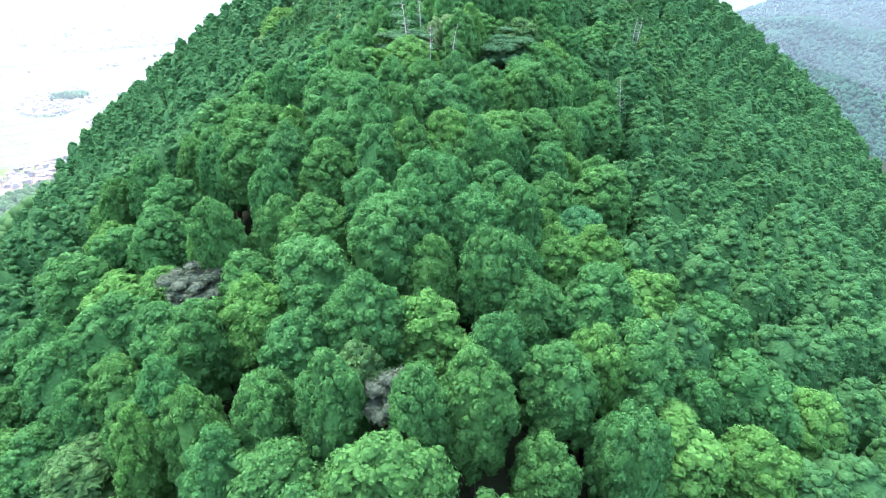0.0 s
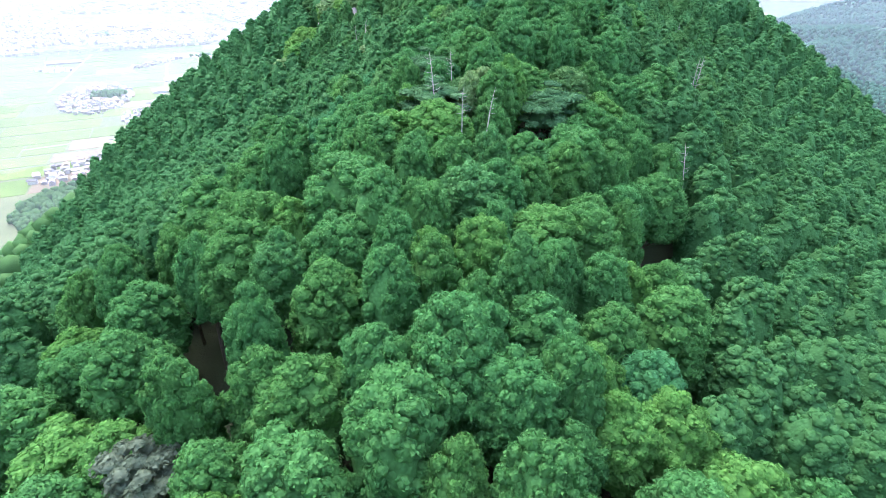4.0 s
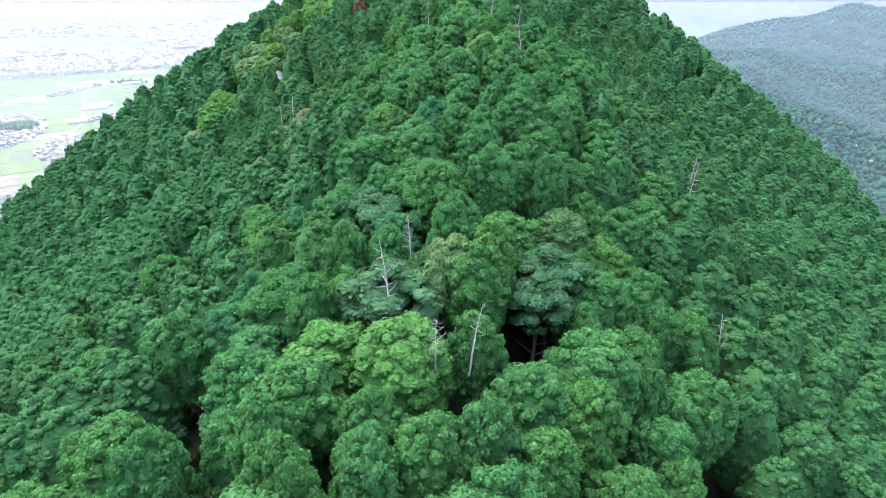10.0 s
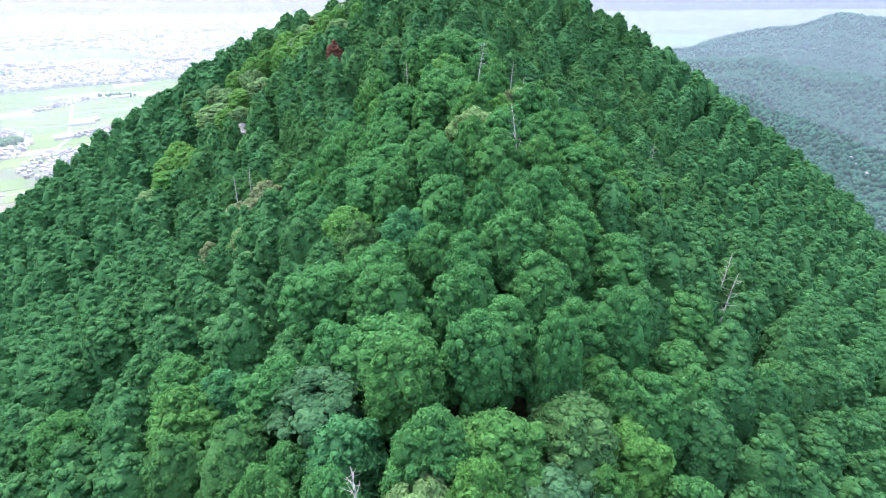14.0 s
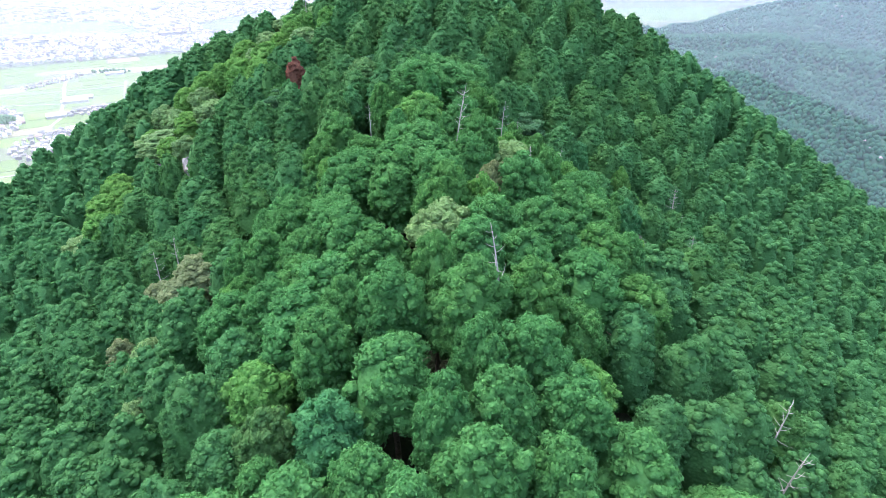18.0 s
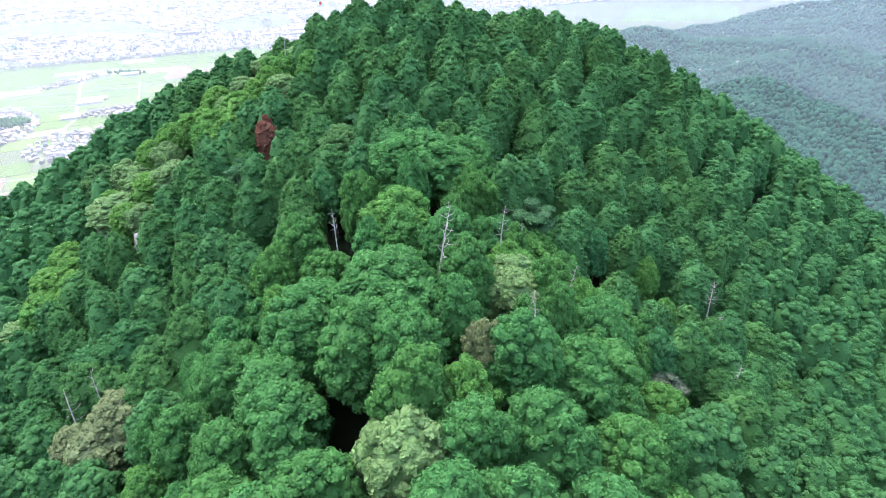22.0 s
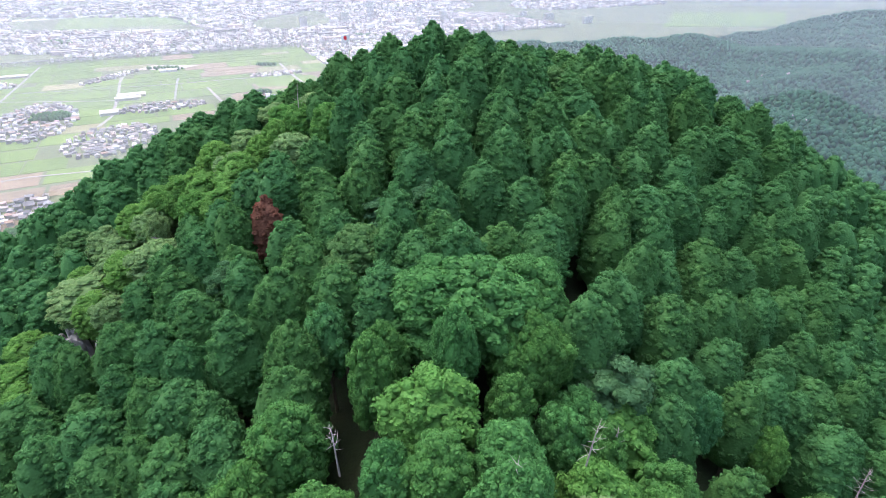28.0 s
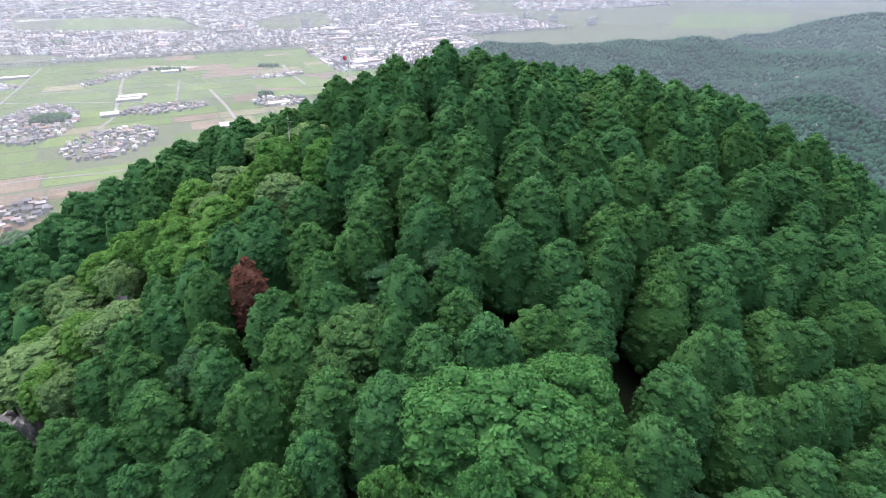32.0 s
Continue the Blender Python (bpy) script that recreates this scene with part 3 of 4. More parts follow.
def crown_radius(x, y, r):
    dx = abs(x - ridge_x(y))
    if dx > 45 + 0.8 * max(y, 0) or dx > 135:
        return 0
    return r.choice((1.6, 2.0, 2.3, 2.7)) if ridge_wood(x, y) else r.uniform(2.0, 2.65)


pr = random.Random(5)
taken = []
for kind, places in MARKED.items():
    if kind == "snag":
        continue
    taken += [(x, y, (r + 0.7 if kind == "gap" else r + 1.1 if kind == "rock" else r * 0.72 if kind in ("yellow", "tan", "pale") else min(r * 0.8, 2.5) if kind == "cypress" else r * 1.05)) for x, y, r in places]
    if kind in ("gap", "rock"):
        continue
    for x, y, r in places:
        if kind in ("oak", "cypress") and any(math.hypot(x - gx, y - gy) < gr + 1.3 for gx, gy, gr in MARKED["gap"]):
            continue
        if kind == "lime" and y > 150:
            plant("fresh", x, y, r * 1.2, pr.uniform(0.96, 1.06))
            continue
        if kind in ("oak", "lime") and r > 2.55:
            plant("great", x, y, r * 1.12, pr.uniform(0.95, 1.05), "oaks of the crest")
            continue
        if kind == "red":
            r = 1.55
            taken.append((x + 0.2, y - 3.2, 1.4))
        if kind == "cypress":
            plant(kind, x, y, min(r * 0.8, 2.5) * 1.2, pr.uniform(0.94, 1.08), "planted cypresses")
            continue
        plant(kind, x, y, max(r, 1.25) * (1.12 if kind in ("pale", "tan", "yellow", "grey") else 1.22), pr.uniform(0.94, 1.08) * (1.06 if r > 2.6 else 1.0), "oaks of the crest" if kind == "oak" else "")

spots = darts(75000, (-150, 140), (-8, 226), crown_radius, taken, pr)


def bright_band(x, y):
    """The strip of pale and fresh green trees by the rocks of the west shoulder."""
    d, _ = to_line(np.array([x]), np.array([y]), ((-40.0, 147.0, 0.0), (-30.0, 160.0, 0.0), (-14.0, 170.0, 0.0)))
    return d[0] < 7.5


band = [s for s in spots if bright_band(s[0], s[1])]
spots = [s for s in spots if not bright_band(s[0], s[1])]
for x, y, d in band:
    plant(pr.choice(("pale", "fresh", "fresh", "fresh", "lime")), x, y, d * 1.2, pr.uniform(0.96, 1.06))
oaks = [s for s in spots if ridge_wood(s[0], s[1])]
cyps = [s for s in spots if not ridge_wood(s[0], s[1])]
oaks.sort(key=lambda s: abs(s[0] - ridge_x(s[1])))
cyps.sort(key=lambda s: abs(s[0] - ridge_x(s[1])) + (0 if 118 < s[1] < 195 else 25))
for i, (x, y, d) in enumerate(oaks):
    kind = "oak" if SPENT.get("oak", 0) < 300 else "lime"
    u = pr.random()
    if y < 36 and x > 1 and u < 0.4:
        u = 0.0
    kind = "lime" if u < 0.09 else "teal" if u < 0.16 else "olive" if u < 0.19 else kind
    plant(kind, x, y, d * 1.1, pr.uniform(0.86, 1.12), "oaks of the crest" if kind == "oak" else "")
for x, y, d in cyps[:300]:
    plant("cypress", x, y, d * 1.08, pr.uniform(0.89, 1.1), "planted cypresses")


def joined_forest(name, spots, kind, lobes, leaves, size, lobe_r, variants, label):
    """The uncounted rest of the wood in one mesh."""
    a = KINDS[kind]
    base = [crown_geometry(a[0], a[1], a[2], lobes, leaves, size, 900 + i, lobe_r, 3, 0.89) for i in range(variants)]
    quads, cores, tris = [], [], []
    for k, (x, y, d) in enumerate(spots):
        s = d * 1.08 / (0.96 * a[1])
        c, sn = math.cos(k * 2.4) * s, math.sin(k * 2.4) * s
        z0 = float(ground_z(x, y))
        h = (0.9 + 0.2 * ((k * 0.618) % 1)) * growth(x, y)
        g = base[k % variants]
        for part_v, to in ((g[0], quads), (g[1], cores)):
            to.append(np.stack([part_v[:, 0] * c - part_v[:, 1] * sn + x, part_v[:, 0] * sn + part_v[:, 1] * c + y, (part_v[:, 2] + a[7] - a[2]) * h + z0], 1))
        tris.append(g[2] + k * len(g[1]))
    ob = new(name, leafy_mesh(name, np.concatenate(quads), np.concatenate(cores), np.concatenate(tris), LEAF[a[8]]))
    return tagged(ob, label, "forest", kind="stuff")


inner = [c for c in cyps[300:] if abs(c[0] - ridge_x(c[1])) < 48]
outer = [c for c in cyps[300:] if abs(c[0] - ridge_x(c[1])) >= 48]
joined_forest("cypress_forest", inner, "cypress", 200, 1100, 0.13, 0.14, 8, "dense dark green cypress plantation on the upper mountain flanks")
joined_forest("lower_cypress_forest", outer, "cypress", 90, 420, 0.18, 0.2, 8, "dense dark green cypress plantation low on the mountain flanks")


# ---- dead trees, rocks and the flag ----
def dead_tree(seed, boughs):
    """A bleached standing trunk with bare branches, five metres of it above the ground."""
    r = random.Random(seed)
    root = tagged(new("dead_tree"), "bleached bare dead tree standing among green crowns", "dead tree", "dead trees")
    bend = [(0.1 * math.sin(seed + i), 0.1 * math.cos(seed * 2 + i), z) for i, z in enumerate((-4.5, -1, 1.6, 3.5, 5.0))]
    t = new("trunk", plain_mesh("trunk", *tube(bend, (0.11, 0.085, 0.06, 0.035, 0.01)), DEADWOOD, True))
    t.parent = root
    for k in range(boughs):
        z0 = 0.6 + 4.0 * k / boughs + r.uniform(-0.2, 0.2)
        a, ln = k * 2.4 + r.uniform(-0.5, 0.5), r.uniform(0.5, 1.0) * (1.7 - 0.25 * z0)
        rise = r.uniform(0.1, 0.6)
        pts = [(math.cos(a + 0.3 * q) * ln * q, math.sin(a + 0.3 * q) * ln * q, z0 + rise * ln * q * q) for q in (0, 0.4, 0.75, 1)]
        b = new("branch", plain_mesh("branch", *tube(pts, (0.028, 0.022, 0.015, 0.006), 4), DEADWOOD, True))
        b.parent = root
    return root


dead = [dead_tree(3 + 5 * i, (18, 13, 10)[i]) for i in range(3)]
for i, (x, y, h) in enumerate(MARKED["snag"]):
    base = float(canopy(np.array(x), np.array(y))) - 0.7
    s = max(h, 2.0) / 3.8
    m = Matrix.Translation((x, y, base)) @ pose(0, 0, 0, 6 * math.sin(i * 2.1), 7 * math.cos(i * 1.7), i * 77)
    ob = dead[i] if i < 3 else copy_thing(dead[i % 3], m)
    ob.matrix_basis = m @ Matrix.Diagonal((s ** 0.7, s ** 0.7, s, 1))


def rock_material():
    n = Nodes("pale_rock")
    f = n.noise(1.3, 6)
    return n.surface(n.ramp(f, ((0.3, (0.14, 0.135, 0.13)), (0.55, (0.27, 0.26, 0.25)), (0.75, (0.4, 0.385, 0.37)))), 0.9, n.noise(5, 6), 0.7, 0.1)


ROCK = rock_material()


def rock_mesh(seed):
    bm = bmesh.new()
    bmesh.ops.create_icosphere(bm, subdivisions=4, radius=1)
    for v in bm.verts:
        d = noise.noise(v.co * 1.1 + Vector((seed * 3.1, 0, 0))) * 0.5 + noise.noise(v.co * 2.7 + Vector((seed, 5, 0))) * 0.2
        v.co *= 1 + d
        z = max(-1.0, min(1.0, v.co.z))
        wide = math.sqrt(max(1 - z ** 4, 0.0)) / math.sqrt(max(1 - z * z, 0.04))
        v.co = Vector((v.co.x * wide, v.co.y * wide, v.co.z + 0.1 * v.co.x))
    me = bpy.data.meshes.new("rock_outcrop")
    bm.to_mesh(me)
    bm.free()
    me.materials.append(ROCK)
    return me


for i, (x, y, r) in enumerate(MARKED["rock"]):
    ob = tagged(new("rock_outcrop", rock_mesh(i)), "pale weathered rock outcrop showing between the trees", "rock", "rock outcrops")
    g = float(ground_z(x, y))
    ob.matrix_basis = Matrix.Translation((x, y, g + 4.5)) @ Matrix.Rotation(i * 1.3, 4, "Z") @ Matrix.Diagonal((r * 1.25, r * 1.1, 4.2, 1))


def paint(name, color, rough=0.5, metal=0.0):
    n = Nodes(name)
    f = n.noise(3.0, 5)
    return n.surface(n.mix(0.35, color, n.ramp(f, ((0.3, tuple(c * 0.7 for c in color)), (0.7, color))), "MIX"), rough, f, 0.1, 0.01, metal)


flag = tagged(new("flagpole"), "thin pole with a white flag bearing a red disc", "flag")
fz = float(ground_z(-7, 185))
flag.location = (-7, 185, fz)
pole = new("pole", plain_mesh("pole", *tube([(0, 0, -0.5), (0, 0, 5), (0, 0, 13.4)], (0.06, 0.05, 0.035), 8), paint("pole_paint", (0.45, 0.43, 0.4), 0.4), True))
pole.parent = flag


def cloth(name, disc, mat, dy):
    """A hanging cloth with folds, or the disc upon it."""
    v, f = [], []
    if disc:
        v.append((-0.55, 0.1, 12.75))
        for k in range(24):
            a = 2 * math.pi * k / 24
            v.append((-0.55 + 0.27 * math.cos(a), 0, 12.75 + 0.27 * math.sin(a)))
            f.append((0, 1 + k, 1 + (k + 1) % 24))
    else:
        for i in range(13):
            for j in range(7):
                v.append((-1.15 * i / 12, 0, 12.35 + 0.85 * j / 6 - 0.25 * (i / 12) ** 2))
                if i and j:
                    a = i * 7 + j
                    f.append((a, a - 1, a - 8, a - 7))
    v = [(x, 0.1 * math.sin(x * 5) + dy, z) for x, _, z in v]
    ob = new(name, plain_mesh(name, v, f, mat, True))
    ob.parent = flag
    return ob


cloth("cloth", False, paint("white_cloth", (0.8, 0.8, 0.8), 0.8), 0.0)
for side in (-0.012, 0.012):
    cloth("disc", True, paint("red_cloth", (0.6, 0.03, 0.04), 0.8), side)


# ---- the plain: fields, villages, railway and town ----
TURN_U = radians(27.3)
U, V = np.array((math.cos(TURN_U), math.sin(TURN_U))), np.array((-math.sin(TURN_U), math.cos(TURN_U)))


def at_uv(u, v):
    """Plan place from the railway's own axes."""
    return u * U + v * V


def box_into(verts, faces, cx, cy, z0, lx, ly, h, ang, gable=0.0):
    """Add a box, or a gabled house, to lists of vertices and faces."""
    c, s = math.cos(ang), math.sin(ang)
    o = len(verts)
    for z in (z0, z0 + h):
        for dx, dy in ((-1, -1), (1, -1), (1, 1), (-1, 1)):
            x, y = dx * lx / 2, dy * ly / 2
            verts.append((cx + x * c - y * s, cy + x * s + y * c, z))
    faces += [tuple(o + i for i in q) for q in ((0, 1, 5, 4), (1, 2, 6, 5), (2, 3, 7, 6), (3, 0, 4, 7))]
    if gable:
        for dx in (-1, 1):
            x = dx * lx / 2
            verts.append((cx + x * c, cy + x * s, z0 + h + gable))
        faces += [tuple(o + i for i in q) for q in ((4, 5, 9, 8), (6, 7, 8, 9), (5, 6, 9), (7, 4, 8))]
    else:
        faces.append((o + 4, o + 5, o + 6, o + 7))


GREEN = field_material("rice_field", (0.09, 0.15, 0.034), (0.15, 0.225, 0.06))
BROWN = field_material("ploughed_field", (0.17, 0.13, 0.09), (0.26, 0.21, 0.15))
STRAW = field_material("stubble_field", (0.19, 0.19, 0.10), (0.27, 0.26, 0.16))
GRAVEL = field_material("gravel_lot", (0.36, 0.33, 0.29), (0.5, 0.46, 0.41), 0.05)
CONCRETE = field_material("concrete", (0.38, 0.37, 0.35), (0.52, 0.51, 0.49), 0.1)
ASPHALT = field_material("road_surface", (0.22, 0.21, 0.2), (0.34, 0.33, 0.31), 0.1)

VILLAGES = (  # centre, half lengths, turn in degrees
    (-727, 1030, 62, 135, 28), (-537, 930, 62, 88, 5), (-548, 1133, 78, 34, 27), (-800, 1395, 16, 88, -14), (-508, 648, 36, 58, -20), (-345, 1200, 52, 42, 10), (-420, 1450, 60, 26, 30), (-1000, 1300, 40, 26, 10),
)


def in_village(x, y, grow=0):
    for cx, cy, a, b, t in VILLAGES:
        c, s = math.cos(radians(t)), math.sin(radians(t))
        p, q = (x - cx) * c + (y - cy) * s, -(x - cx) * s + (y - cy) * c
        if (p / (a + grow)) ** 2 + (q / (b + grow)) ** 2 < 1:
            return True
    return False


BROWNS = ((-455, 1065, 60), (-575, 1515, 70), (-515, 735, 62), (-420, 1330, 45), (-250, 1420, 60))
farmland = tagged(new("farmland"), "patchwork of green and brown fields on the plain", "farmland", kind="structure")
fr = random.Random(21)
n_fields = 0
v0 = 560.0
while v0 < 1865:
    dv = fr.choice((44, 58, 72))
    u0 = -1300 + fr.uniform(0, 60)
    while u0 < 640:
        du = fr.choice((55, 80, 105, 140))
        mx, my = at_uv(u0 + du / 2, v0 + dv / 2)
        free = mx < -150 + (my - 1000) * 0.1 and ground_z(mx, my) < 0.1 and not in_village(mx, my, 8) and my > 560 and n_fields < 420
        free = free and mx > -0.92 * my - 250
        if free:
            mat = GREEN
            if any(math.hypot(mx - bx, my - by) < br for bx, by, br in BROWNS):
                mat = BROWN
            elif fr.random() < 0.13:
                mat = fr.choice((STRAW, BROWN, STRAW))
            gap = fr.choice((1.2, 1.2, 2.5))
            corners = [at_uv(u0 + gap, v0 + gap), at_uv(u0 + du - gap, v0 + gap), at_uv(u0 + du - gap, v0 + dv - gap), at_uv(u0 + gap, v0 + dv - gap)]
            vs = [(float(c[0] - mx), float(c[1] - my), z) for z in (-0.3, 0.35) for c in corners]
            f = mesh_object("field", vs, [(4, 5, 6, 7), (0, 1, 5, 4), (1, 2, 6, 5), (2, 3, 7, 6), (3, 0, 4, 7)], mat, parent=farmland)
            f.location = (mx, my, 0)
            n_fields += 1
        u0 += du
    v0 += dv + (5 if fr.random() < 0.4 else 0)


def strip(name, pts, width, z, mat, label, thick=0.5):
    """A road or track as a low slab along points."""
    v, f = [], []
    for i, p in enumerate(pts):
        a, b = np.array(pts[max(i - 1, 0)], float), np.array(pts[min(i + 1, len(pts) - 1)], float)
        d = (b - a) / np.linalg.norm(b - a)
        n = np.array((-d[1], d[0])) * width / 2
        for zz in (z - thick, z):
            v += [(p[0] + n[0], p[1] + n[1], zz), (p[0] - n[0], p[1] - n[1], zz)]
        if i:
            o = 4 * (i - 1)
            f += [(o + 2, o + 3, o + 7, o + 6), (o, o + 2, o + 6, o + 4), (o + 3, o + 1, o + 5, o + 7)]
    return tagged(mesh_object(name, v, f, mat), label, "road", kind="structure")


for pts, w in (
    (((-554, 1193), (-619, 1346), (-640, 1400)), 5), (((-532, 1304), (-440, 1160), (-381, 1055)), 6), (((-600, 1000), (-613, 1068), (-690, 1230), (-749, 1343), (-820, 1500)), 6),
    (((-860, 1080), (-892, 1162), (-1061, 1534)), 5), (((-332, 1354), (-400, 1480), (-451, 1589)), 7), (((-640, 720), (-560, 770), (-470, 800), (-380, 850)), 5),
    (((-1000, 1160), (-700, 1180), (-620, 1190)), 4), (((-900, 1240), (-640, 1330), (-350, 1460)), 4),
):
    strip("road", pts, w, 0.55, ASPHALT, "pale narrow road between the fields")
tagged(mesh_object("gravel_lot", [(-800, 1490, 0.6), (-690, 1500, 0.6), (-660, 1560, 0.6), (-770, 1560, 0.6), (-740, 1527, 5.5)], [(0, 1, 4), (1, 2, 4), (2, 3, 4), (3, 0, 4)], GRAVEL), "pale bare earth mound at a works site", "mound", kind="structure")

# the railway's viaduct
deck_v, deck_f = [], []
for u0 in np.arange(-1400, 1500, 50.0):
    cx, cy = at_uv(u0 + 25, 1890)
    box_into(deck_v, deck_f, cx, cy, 7.0, 50.0, 11.0, 1.2, TURN_U)
    for side in (-5.2, 5.2):
        px, py = at_uv(u0 + 25, 1890 + side)
        box_into(deck_v, deck_f, px, py, 8.2, 50.0, 0.4, 1.4, TURN_U)
viaduct = tagged(mesh_object("railway_viaduct", deck_v, deck_f, CONCRETE), "long pale concrete railway viaduct crossing the plain", "viaduct", kind="structure")
pier_v, pier_f = [], []
for u0 in np.arange(-1400, 1500, 25.0):
    cx, cy = at_uv(u0, 1890)
    box_into(pier_v, pier_f, cx, cy, -0.5, 2.0, 7.0, 7.6, TURN_U)
mesh_object("pier", pier_v, pier_f, CONCRETE, parent=viaduct)


def wall_material():
    n = Nodes("house_wall")
    r = n.add("ShaderNodeObjectInfo").outputs["Random"]
    c = n.ramp(r, ((0.0, (0.5, 0.48, 0.45)), (0.4, (0.4, 0.36, 0.31)), (0.7, (0.6, 0.59, 0.57)), (1.0, (0.3, 0.26, 0.21))))
    return n.surface(n.mix(0.3, c, n.ramp(n.noise(0.6, 4), ((0.3, (0.7, 0.7, 0.7)), (0.7, (1.0, 1.0, 1.0)))), "MULTIPLY"), 0.85)


def roof_material():
    n = Nodes("roof_tiles")
    r = n.add("ShaderNodeObjectInfo").outputs["Random"]
    c = n.ramp(r, ((0.0, (0.10, 0.105, 0.115)), (0.45, (0.17, 0.17, 0.18)), (0.7, (0.25, 0.25, 0.26)), (0.88, (0.30, 0.19, 0.14)), (1.0, (0.5, 0.5, 0.5))))
    return n.surface(n.mix(0.4, c, n.ramp(n.noise(1.5, 4), ((0.3, (0.65, 0.65, 0.65)), (0.7, (1.1, 1.1, 1.1)))), "MULTIPLY"), 0.5, n.noise(4, 3), 0.3, 0.05)


HOUSE_WALL, ROOF = wall_material(), roof_material()
WHITE = field_material("white_sheeting", (0.68, 0.68, 0.68), (0.8, 0.8, 0.8), 0.1)


def house_model(lx, ly, h, wing):
    """A tiled two-storey house: walls with dark window openings and a gabled roof with eaves."""
    root = tagged(new("house"), "tiled-roof house in a village on the plain", "house", "village houses")
    v, f = [], []
    box_into(v, f, 0, 0, -0.3, lx, ly, h + 0.3, 0, ly * 0.22)
    if wing:
        box_into(v, f, lx * 0.3, -ly * 0.6, -0.3, lx * 0.45, ly * 0.7, h * 0.55 + 0.3, 0)
    mesh_object("wall", v, f, HOUSE_WALL, parent=root)
    o, t, rise = 0.9, 0.25, ly * 0.22
    v, f = [], []
    for dz in (0, t):
        for x in (-lx / 2 - o, lx / 2 + o):
            v += [(x, -ly / 2 - o, h - 0.44 * o + dz), (x, 0, h + rise + dz), (x, ly / 2 + o, h - 0.44 * o + dz)]
    f += [(6, 9, 10, 7), (7, 10, 11, 8), (0, 1, 4, 3), (1, 2, 5, 4), (0, 3, 9, 6), (2, 8, 11, 5), (0, 6, 7, 1), (1, 7, 8, 2), (3, 4, 10, 9), (4, 5, 11, 10)]
    if wing:
        k = len(v)
        x0, x1, y0, y1, z = lx * 0.05, lx * 0.56, -ly * 1.0, -ly * 0.5, h * 0.58
        v += [(x0, y0, z), (x1, y0, z), (x1, y1, z + 0.9), (x0, y1, z + 0.9), (x0, y0, z + t), (x1, y0, z + t), (x1, y1, z + 0.9 + t), (x0, y1, z + 0.9 + t)]
        f += [tuple(k + i for i in q) for q in ((4, 5, 6, 7), (0, 1, 5, 4), (1, 2, 6, 5), (3, 0, 4, 7), (0, 3, 2, 1))]
    mesh_object("roof", v, f, ROOF, parent=root)
    return root


houses = [house_model(10.5, 7, 5.0, True), house_model(8.5, 6.5, 5.2, False), house_model(12, 7.5, 4.2, True), house_model(7, 5, 3.0, False)]
hr = random.Random(4)
n_house = 0
spare_v, spare_f = [], []
for cx, cy, a, b, t in VILLAGES:
    spots_h = []
    for _ in range(int(a * b * 0.6)):
        p, q = hr.uniform(-a, a), hr.uniform(-b, b)
        if (p / a) ** 2 + (q / b) ** 2 > 1 or n_house >= 520:
            continue
        c, s = math.cos(radians(t)), math.sin(radians(t))
        x, y = cx + p * c - q * s, cy + p * s + q * c
        if any((x - m) ** 2 + (y - n) ** 2 < 9.8 ** 2 for m, n in spots_h) or math.hypot(x + 716, y - 1052) < 36 or ground_z(x, y) > 0.2:
            continue
        spots_h.append((x, y))
        m = Matrix.Translation((x, y, 0.0)) @ Matrix.Rotation(TURN_U + hr.choice((0, 1, 0, 2, 3)) * math.pi / 2 + hr.uniform(-0.12, 0.12), 4, "Z")
        k = n_house
        if hr.random() < 0.38 and k > 4 or k > 296 + len(spare_v) // 10:
            box_into(spare_v, spare_f, x, y, -0.3, hr.uniform(6, 10), hr.uniform(5, 7), hr.uniform(3, 5.5), TURN_U + hr.choice((0, 1)) * math.pi / 2 + hr.uniform(-0.12, 0.12), hr.uniform(1.2, 2.0))
            n_house += 1
            continue
        ob = houses[k] if k < 4 else copy_thing(houses[hr.choice((0, 0, 1, 1, 2, 3))], m)
        ob.matrix_basis = m @ Matrix.Diagonal((hr.uniform(0.75, 1.0), hr.uniform(0.75, 0.95), hr.uniform(0.8, 1.05), 1))
        n_house += 1


def shed(x, y, lx, ly, h, label):
    root = tagged(new("shed"), label, "shed", "farm sheds")
    v, f = [], []
    box_into(v, f, 0, 0, -0.3, lx, ly, h + 0.3, 0)
    mesh_object("wall", v, f, HOUSE_WALL, parent=root)
    v = [(sx * (lx / 2 + 0.6), yy, zz) for sx in (-1, 1) for yy, zz in ((-ly / 2 - 0.6, h), (-ly / 4, h + 1.4), (0, h + 2.0), (ly / 4, h + 1.4), (ly / 2 + 0.6, h))]
    v += [(a, b, c + 0.2) for a, b, c in v]
    f = [(10 + i, 15 + i, 16 + i, 11 + i) for i in range(4)] + [(i, i + 1, i + 6, i + 5) for i in range(4)] + [(0, 5, 15, 10), (4, 14, 19, 9)] + [(i, 10 + i, 11 + i, i + 1) for i in range(4)] + [(5 + i, 6 + i, 16 + i, 15 + i) for i in range(4)]
    mesh_object("roof", v, f, WHITE, parent=root)
    root.matrix_basis = Matrix.Translation((x, y, 0)) @ Matrix.Rotation(TURN_U, 4, "Z")


for x, y, lx, ly in ((-657, 1222, 52, 20), (-650, 1195, 46, 18), (-627, 1086, 30, 26), (-375, 1027, 46, 26), (-340, 1175, 40, 18), (-1040, 1390, 80, 16), (-700, 1480, 40, 16)):
    shed(x, y, lx, ly, 5.0, "long farm shed with a pale curved metal roof")


